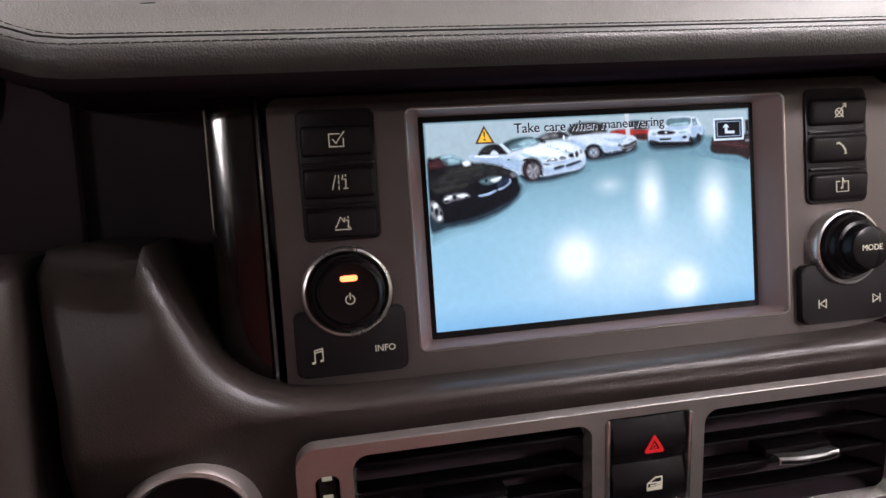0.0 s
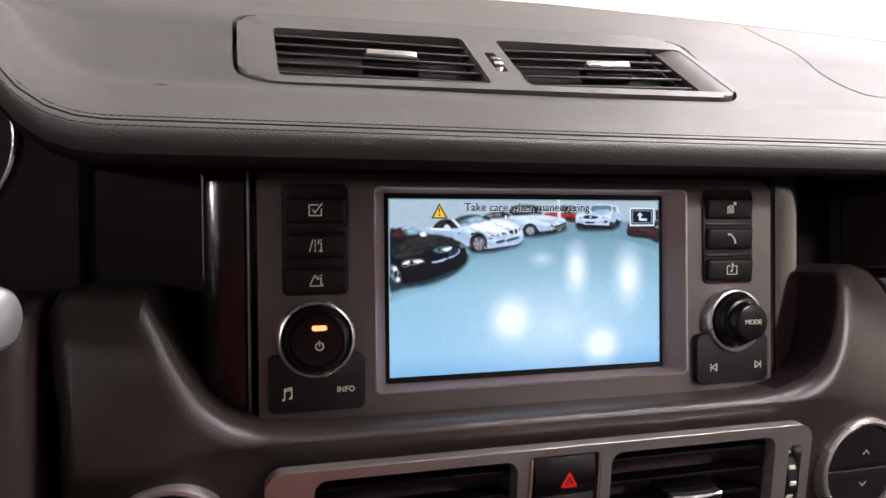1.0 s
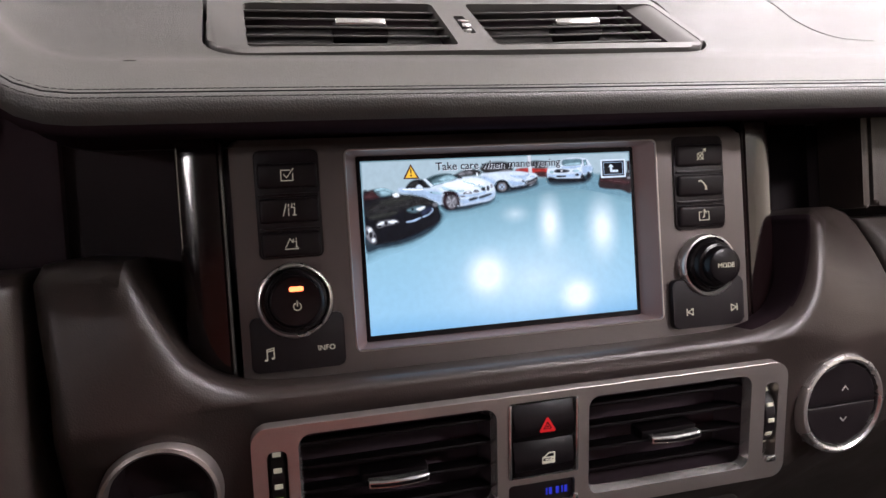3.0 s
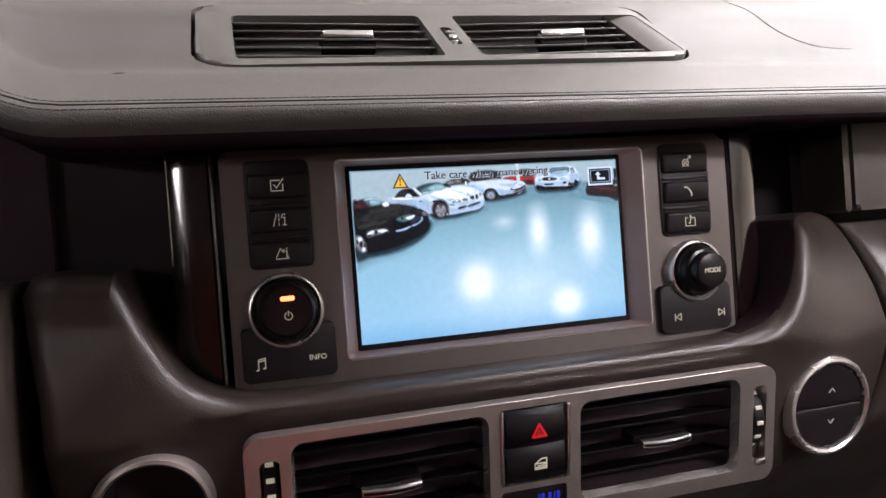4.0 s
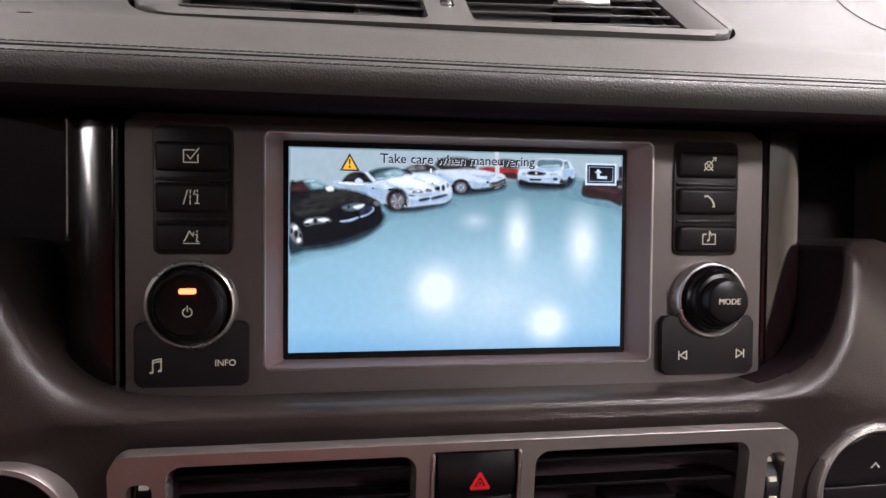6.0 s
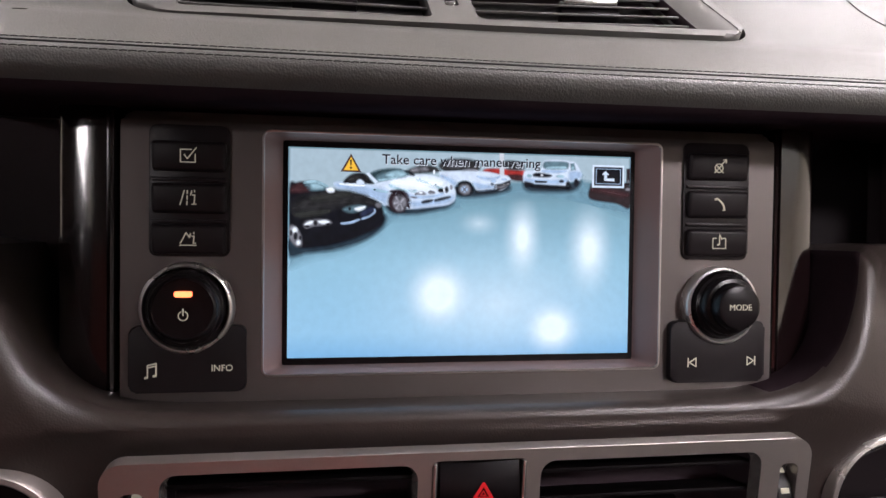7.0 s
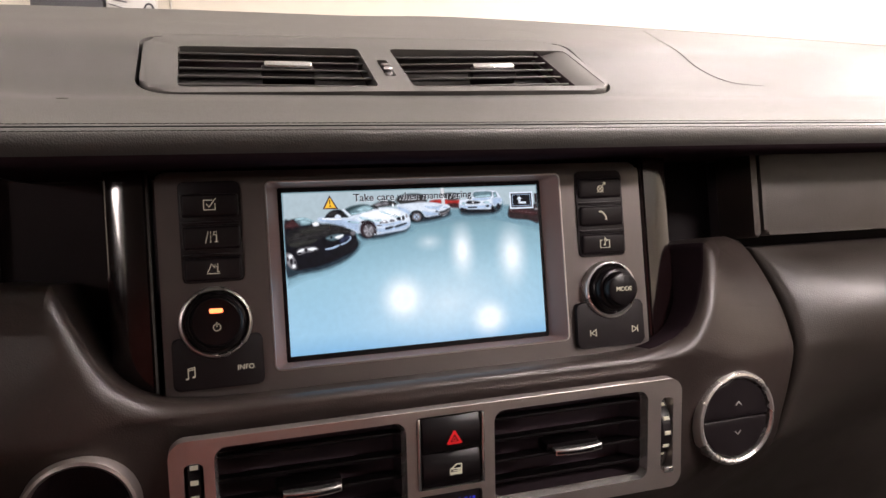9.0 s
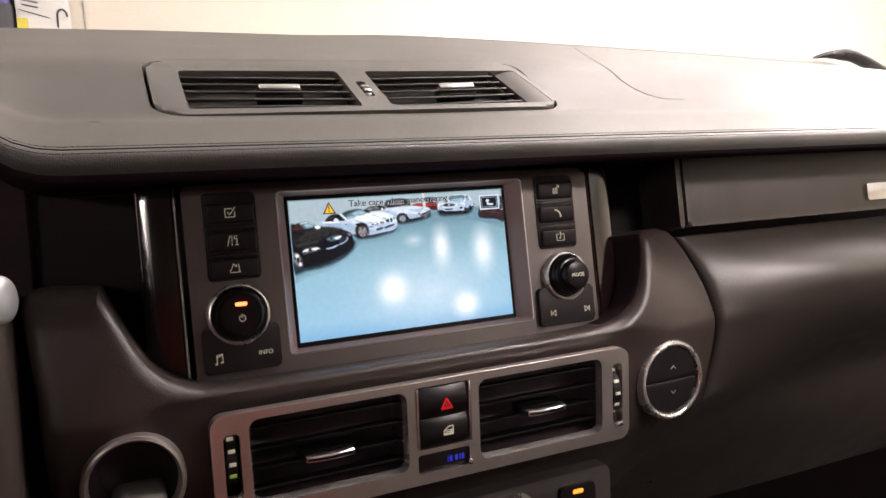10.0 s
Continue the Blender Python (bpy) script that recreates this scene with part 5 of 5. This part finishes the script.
# raised lips round the openings
for h in holes[:3]:
    bm = bmesh.new()
    o, i2 = rounded(*h), rounded(h[0] + 0.0016, h[1] - 0.0016, h[2] + 0.0016, h[3] - 0.0016, max(0.001, h[4] - 0.0012))
    a = [bm.verts.new((x, V - 0.0029, z)) for x, z in o]
    b = [bm.verts.new((x, V + 0.0025, z)) for x, z in i2]
    c = [bm.verts.new((x, V + 0.0035, z)) for x, z in o]
    for p, q in ((a, b), (b, c), (c, a)):
        for k in range(len(p)):
            j = (k + 1) % len(p)
            bm.faces.new((p[k], q[k], q[j], p[j]))
    part("lip", bm, LIP_SILVER, vents)
for (x0, x1, z0, z1), hx, hz in (((-0.1195, -0.0270, -0.1275, -0.0790), -0.0745, -0.1085), ((0.0235, 0.1170, -0.1300, -0.0790), 0.0745, -0.1080)):
    for k in range(4):
        z = z1 - 0.0095 - 0.0115 * k
        bm = boxed(x0, x1, -0.0085, 0.0085, -0.0009, 0.0009, bevel=0.0006)
        bm.transform(pose(0, V + 0.012, z, -14, 0, 0))
        part("slat", bm, DEEP_BLACK, vents)
    carrier = part("carrier", boxed(hx - 0.017, hx + 0.016, V + 0.0055, V + 0.018, hz - 0.0035, hz + 0.0030, bevel=0.0014), DEEP_BLACK, vents)
    bm = bmesh.new()
    rows = []
    for i in range(13):
        u = -1 + i / 6
        yy = V - 0.0010 - 0.0020 * (1 - u * u)
        rows.append([bm.verts.new((hx + 0.0145 * u, yy + dy, hz + dz)) for dy, dz in ((0.006, -0.0016), (0.0008, -0.0019), (0, -0.0012), (0, 0.0012), (0.0008, 0.0019), (0.006, 0.0016))])
    for a, b in zip(rows, rows[1:]):
        for k in range(6):
            bm.faces.new((a[k], a[(k + 1) % 6], b[(k + 1) % 6], b[k]))
    bm.faces.new(rows[0])
    bm.faces.new(rows[-1][::-1])
    handle = part("handle", bm, CHROME, vents, "curved satin chrome grip")
    groove = bmesh.new()
    rows = []
    for i in range(13):
        u = -1 + i / 6
        yy = V - 0.0012 - 0.0020 * (1 - u * u)
        rows.append([groove.verts.new((hx + 0.0138 * u, yy + dy, hz + dz)) for dy, dz in ((0, -0.0007), (0, 0.0007), (0.002, 0.0007), (0.002, -0.0007))])
    for a, b in zip(rows, rows[1:]):
        for k in range(4):
            groove.faces.new((a[k], a[(k + 1) % 4], b[(k + 1) % 4], b[k]))
    groove.faces.new(rows[0])
    groove.faces.new(rows[-1][::-1])
    part("groove", groove, GLOSS_BLACK, handle, "dark groove along the grip")


def roller(cx, z0, z1, marks):
    cz, r = (z0 + z1) / 2, (z1 - z0) / 2 * 1.02
    bm = lathe([(0.0, -0.0034), (r - 0.0006, -0.0034), (r, -0.0028), (r, 0.0028), (r - 0.0006, 0.0034), (0.0, 0.0034)], 0, 0, 32)
    bm.transform(pose(cx, V + 0.0165, cz, 0, 0, 90))
    w = part("thumb_wheel", bm, BLACK, vents)
    for k, mt in enumerate(marks):
        a = 48 - 24 * k
        bm = boxed(-0.0019, 0.0019, -0.0011, 0.0011, r - 0.0006, r + 0.0006, bevel=0.0003)
        bm.transform(pose(cx, V + 0.0165, cz, 90 - a, 0, 0))
        part("ridge", bm, mt, w, "pale ridge")
    part("stop", boxed(cx - 0.0032, cx + 0.0032, V - 0.0052, V - 0.0028, z0 - 0.0035, z0 - 0.0002, bevel=0.0008), CHROME, vents, "bright stop below the wheel")


roller(-0.1300, -0.1190, -0.0860, (GLOW_MARK, GLOW_MARK, GLOW_MARK, GREEN_MARK))
roller(0.1310, -0.1245, -0.0860, (GLOW_MARK,) * 5)

# hazard and lock keys
part("key_well", slab(rounded(-0.0206, 0.0166, -0.1158, -0.0778, 0.002), V + 0.001, V + 0.006), VOID, vents)
for z0, z1, name in ((-0.0970, -0.0788, "hazard_key"), (-0.1150, -0.0977, "lock_key")):
    bm = bmesh.new()
    rows = []
    for i in range(9):
        f = i / 8
        rows.append([bm.verts.new((x - 0.0020, V - 0.0012 - 0.0032 * math.sin(math.pi * min(1, 0.12 + 0.88 * f)) - 0.0008 * (1 - (x / 0.0157) ** 2), z0 + (z1 - z0) * f)) for x in (-0.0157, -0.0152, -0.008, 0, 0.008, 0.0152, 0.0157)])
    for a, b in zip(rows, rows[1:]):
        for k in range(6):
            bm.faces.new((a[k], a[k + 1], b[k + 1], b[k]))
    ext = bmesh.ops.extrude_face_region(bm, geom=list(bm.faces))
    for v in ext["geom"]:
        if isinstance(v, bmesh.types.BMVert):
            v.co.y = V + 0.004
    key = part(name, bm, GLOSS_BLACK, vents, "glossy black key")
    yk = V - 0.0056
    if name == "hazard_key":
        part("icon", strokes([[(-3.3, -2.6), (0, 3.0), (3.3, -2.6), (-3.3, -2.6)]], -0.0010, -0.0890, yk, 0.0013, 0.00105), RED_MARK, key, "red warning triangle")
        part("inner_icon", strokes([[(-1.1, -1.0), (0, 0.9), (1.1, -1.0), (-1.1, -1.0)]], -0.0010, -0.0895, yk, 0.0004, 0.0010), RED_MARK, key)
    else:
        door = [[(-3.2, -2.4), (3.0, -2.4), (3.0, 2.7), (0.2, 2.7), (-3.2, 0.2), (-3.2, -2.4)], [(-2.9, 0.4), (2.8, 0.4)], [(-2.7, -2.0), (2.8, -2.0)], [(-2.9, -1.6), (2.8, -1.6)]]
        part("icon", strokes(door, -0.0004, -0.1058, yk, 0.00055, 0.0010), GLOW_MARK, key, "pale car door sign")
        part("inner_icon", strokes([[(-1.8, -0.7), (1.6, -0.7)], ring_line(0.7, n=8, cx=1.8, cz=-0.7)], -0.0004, -0.1058, yk, 0.0005, 0.0010), GLOW_MARK, key)
for x0 in (-0.0206, 0.0148):
    part("side_rail", boxed(x0, x0 + 0.0018, V - 0.0042, V + 0.003, -0.1156, -0.0780, bevel=0.0007), CHROME, vents, "bright rail beside the keys")
clock = part("small_display", slab(rounded(-0.0202, 0.0147, -0.1306, -0.1194, 0.0015), V - 0.0010, V + 0.004, 0.0005), BLACK, vents, "small dark display with blue figures")
for bx, bw in ((0.0004, 0.0007), (0.0024, 0.0016), (0.0062, 0.0016), (0.0088, 0.0007), (0.0108, 0.0015)):
    part("figure", boxed(bx - bw / 2, bx + bw / 2, V - 0.0013, V - 0.0011, -0.1271, -0.1236), BLUE_LIGHT, clock, "blue glowing bar")
part("corner_stop", boxed(0.0135, 0.0166, V - 0.0042, V - 0.002, -0.1312, -0.1275, bevel=0.0008), CHROME, vents)

# ---- round rocker beside the vents ----
rock = thing("round_switch", (0.1875, -0.034, -0.136), "round black up-and-down switch in a silver ring", "switch", base=LOWER)
KC = (0.1893, -0.1080)
KY = -0.0365 + 1.6 * (KC[0] - 0.13) ** 2
TURN_K = Matrix.Translation((KC[0], KY, KC[1])) @ pose(0, 0, 0, 0, 0, 1) @ Matrix.Scale(1.02, 4)


def on_switch(bm):
    bm.transform(TURN_K)
    return bm


part("ring", on_switch(lathe([(0.0285, 0.016), (0.0285, -0.0030), (0.0276, -0.0046), (0.0262, -0.0050), (0.0248, -0.0040), (0.0242, -0.0010), (0.0242, 0.004)], 0, 0, 64)), RING_GREY, rock, "brushed silver ring")
for name, zz in (("upper_key", 1), ("lower_key", -1)):
    pts = [(0.0236 * math.cos(radians(a)), 0.0236 * math.sin(radians(a))) for a in range(0, 181, 10)]
    pts = [(x, zz * max(0.0004, z)) for x, z in pts]
    key = part(name, on_switch(slab(pts if zz > 0 else pts[::-1], -0.0028, 0.004, 0.0006)), BLACK, rock, "black half-round key")
    bm = strokes([[(-1.6, -0.8), (0, 0.9), (1.6, -0.8)]] if zz > 0 else [[(-1.6, 0.8), (0, -0.9), (1.6, 0.8)]], 0.0015, 0.0090 * zz, -0.0029, 0.0006, 0.00125)
    part("icon", on_switch(bm), MARK_GREY, key, "grey arrow")

# ---- round key socket and the key in it ----
socket = thing("ignition_socket", (SOCKET[0], -0.041, SOCKET[1] - 0.026), "round dark socket in a satin silver ring", "socket", base=LOWER @ Matrix.Translation((-0.0002, 0.004, -0.0012)))
part("ring", lathe([(0.0265, -0.018), (0.0265, -0.0440), (0.0255, -0.0462), (0.0240, -0.0468), (0.0226, -0.0450), (0.0220, -0.038), (0.0220, -0.034)], *SOCKET, 64), SILVER, socket, "satin silver ring")
part("cup", lathe([(0.0222, -0.040), (0.0205, -0.030), (0.0190, -0.012), (0.0, -0.012)], *SOCKET, 48), VOID, socket, "black cup")
key = thing("car_key", (SOCKET[0] + 0.002, -0.04, SOCKET[1] - 0.028), "grey worn plastic key in the round socket", "key", base=LOWER)
bm = slab(rounded(SOCKET[0] - 0.0125, SOCKET[0] + 0.0155, SOCKET[1] - 0.032, SOCKET[1] - 0.0080, 0.006), -0.056, -0.018, 0.004, 4)
part("body", bm, KEY_GREY, key)
part("loop", lathe([(0.0095 + 0.0013 * math.cos(radians(a)), -0.0585 + 0.0013 * math.sin(radians(a))) for a in range(0, 361, 30)], SOCKET[0] + 0.0135, SOCKET[1] - 0.0180, 40), CHROME, key, "bright metal key ring")

# ---- climate panel below the vents ----
climate = thing("climate_panel", (0.0, -0.035, -0.26), "grey climate panel with round dials and keys", "control panel", base=LOWER @ Matrix.Translation((0, 0, -0.0035)))
C = -0.0250
part("plate", slab(rounded(-0.128, 0.138, -0.27, -0.1600, 0.006), C - 0.001, C + 0.012, 0.0015), CLIMATE_GREY, climate)


def dial(cx, cz, r, ticks):
    ring = part("dial", lathe([(r, C), (r, C - 0.005), (r - 0.0010, C - 0.0062), (r - 0.0022, C - 0.0056), (r - 0.0026, C - 0.003), (0.0, C - 0.003)], cx, cz, 56), BLACK, climate, "round black dial in a bright ring")
    part("dial_ring", lathe([(r + 0.0008, C), (r + 0.0008, C - 0.0054), (r - 0.0004, C - 0.0070), (r - 0.0020, C - 0.0068), (r - 0.0028, C - 0.0040), (r - 0.0028, C)], cx, cz, 56), RING_GREY, climate, "bright ring")
    if ticks:
        for k in range(9):
            a = radians(20 + 17.5 * k)
            part("tick", strokes([[(0, 0), (1, 0)]] if k % 2 else [[(0, -0.5), (0, 0.6)], [(0.8, -0.5), (0.8, 0.6)]], cx + (r - 0.0062) * math.cos(a) - 0.0004, cz + (r - 0.0062) * math.sin(a), C - 0.0031, 0.0005, 0.0011), GLOW_MARK, ring, "pale printed bar")
        part("pointer", strokes([[(0, 0), (0, 4.6)], [(0, 0), (2.2, 1.2)]], cx + 0.001, cz, C - 0.0036, 0.0008, 0.0012), GLOW_MARK, ring, "pale pointer")


dial(0.0560, -0.1820, 0.0175, True)
dial(0.0060, -0.1880, 0.0175, False)
keypad = part("key", slab(rounded(0.0925, 0.1225, -0.2020, -0.1680, 0.003), C - 0.0045, C + 0.004, 0.0012), BLACK, climate, "black key with an amber lamp")
part("lamp", slab(rounded(0.1030, 0.1112, -0.1735, -0.1707, 0.0006), C - 0.0050, C - 0.0044, 0.0002), AMBER_SMALL, keypad, "glowing amber lamp")
part("icon", strokes([ring_line(1.6, n=12), [(0, 1.6), (0, 3.0)], [(0, -1.6), (0, -3.0)], [(1.5, 0.9), (2.6, 1.5)], [(-1.5, 0.9), (-2.6, 1.5)], [(1.5, -0.9), (2.6, -1.5)], [(-1.5, -0.9), (-2.6, -1.5)]], 0.1080, -0.1830, C - 0.0046, 0.0004, 0.0009), MARK_GREY, keypad, "grey printed sign")

# ---- passenger side ----
glove = thing("glovebox", (0.5, 0.0, -0.30), "dark grey leather-covered double glovebox", "glovebox")
bm = slab(rounded(0.2419, 0.79, 0.0057, 0.075, 0.004), -0.006, 0.03, 0.003)
lid = part("upper_lid", bm, WORN_LEATHER, glove, "flat upper glovebox lid")
part("lid_edge", slab(rounded(0.2344, 0.2392, 0.0047, 0.075, 0.002), -0.0055, 0.03, 0.0015), LEATHER_DARK, glove, "rounded side edge of the lid")
part("badge", slab(rounded(0.4556, 0.5128, 0.0148, 0.0303, 0.002), -0.0085, -0.0055, 0.0008), CHROME, glove, "plain bright metal badge")
bm = bmesh.new()
prof = smooth_line([(0.03, -0.0015), (0.006, -0.0020), (-0.008, -0.0055), (-0.030, -0.0140), (-0.046, -0.027), (-0.053, -0.042), (-0.051, -0.055), (-0.041, -0.070), (-0.024, -0.086), (-0.002, -0.102), (0.026, -0.120), (0.065, -0.15), (0.10, -0.21), (0.18, -0.30)], 63)


def lid_side(z):
    """Where the lid begins beside the fascia at height z."""
    for (xa, za), (xb, zb) in zip(SIDE[2:], SIDE[3:]):
        if za >= z >= zb:
            return xa + (xb - xa) * (za - z) / (za - zb) + 0.0042
    return (SIDE[2] if z > 0 else SIDE[-1])[0] + 0.0042


cols = []
for i in range(60):
    col = []
    for y, z in prof:
        edge = lid_side(z)
        x = edge + (0.79 - edge) * (i / 59) ** 2
        q = min(1.0, (x - edge) / 0.006)
        near = bulge(Vector((edge, -0.041, z))).y
        y2 = near + (y - near) * (1 - math.exp(-(x - edge) / 0.10)) if y < near or z < -0.03 else y
        col.append(bm.verts.new((x, y2 + 0.005 * (1 - math.sqrt(max(0.0, 1 - (1 - q) ** 2))), z)))
    cols.append(col + [bm.verts.new((col[-1].co.x, 0.19, -0.0015))])
for a, b in zip(cols, cols[1:]):
    for i in range(len(a)):
        j = (i + 1) % len(a)
        bm.faces.new((a[i], b[i], b[j], a[j]))
bm.faces.new(cols[0])
bm.faces.new(cols[-1][::-1])
part("lower_lid", bm, WORN_LEATHER, glove, "bulging lower glovebox lid", angle=60)

# ---- driver's side ----
bm = bmesh.new()
prof = smooth_line([(0.03, 0.002), (-0.02, 0.002), (-0.034, -0.002), (-0.041, -0.012), (-0.043, -0.06), (-0.043, -0.14), (-0.036, -0.22), (-0.03, -0.30)], 40)
cols = []
for i in range(40):
    x = -0.2305 - 0.5 * (i / 39) ** 1.5
    q = min(1.0, (-0.2305 - x) / 0.012)
    cols.append([bm.verts.new((x, y + 0.010 * (1 - math.sqrt(max(0.0, 1 - (1 - q) ** 2))), z)) for y, z in prof])
for a, b in zip(cols, cols[1:]):
    for i in range(len(a)):
        j = (i + 1) % len(a)
        bm.faces.new((a[i], a[j], b[j], b[i]))
bm.faces.new(cols[0])
bm.faces.new(cols[-1][::-1])
solid("driver_fascia", bm, LEATHER_DARK, "dark leather-covered panel below the instruments", "dashboard", angle=60)

stalk = thing("column_stalk", (-0.30, -0.095, -0.002), "black steering column stalk with a pale silver end cap", "stalk")
ST = Matrix.Translation((-0.2255, -0.1000, 0.0010)) @ pose(0, 0, 0, 0, 0, 62)
bm = lathe([(0.0, -0.0028), (0.0086, -0.0026), (0.0101, -0.0016), (0.0106, 0.0), (0.0106, 0.0035)], 0, 0, 40)
bm.transform(ST)
part("cap", bm, PEARL, stalk, "pale silver round cap")
bm = lathe([(0.0106, 0.0035), (0.0115, 0.0050), (0.0119, 0.016), (0.0106, 0.022), (0.0080, 0.030), (0.0070, 0.10), (0.0, 0.10)], 0, 0, 32)
bm.transform(ST)
part("arm", bm, BLACK_SOFT, stalk)

cluster = thing("instrument_cluster", (-0.31, 0.04, -0.01), "dark instrument cluster with a chrome-ringed gauge", "gauge")
part("housing", boxed(-0.45, -0.225, 0.035, 0.044, -0.03, 0.10, bevel=0.004), VOID, cluster)
part("gauge_ring", lathe([(0.046 + 0.0016 * math.cos(radians(a)), 0.033 + 0.0016 * math.sin(radians(a))) for a in range(0, 361, 30)], -0.2990, 0.076, 60), CHROME, cluster, "chrome gauge ring")
part("gauge_face", lathe([(0.0, 0.034), (0.0445, 0.034), (0.0445, 0.0352), (0.0, 0.0352)], -0.2990, 0.076, 48), BLACK, cluster)
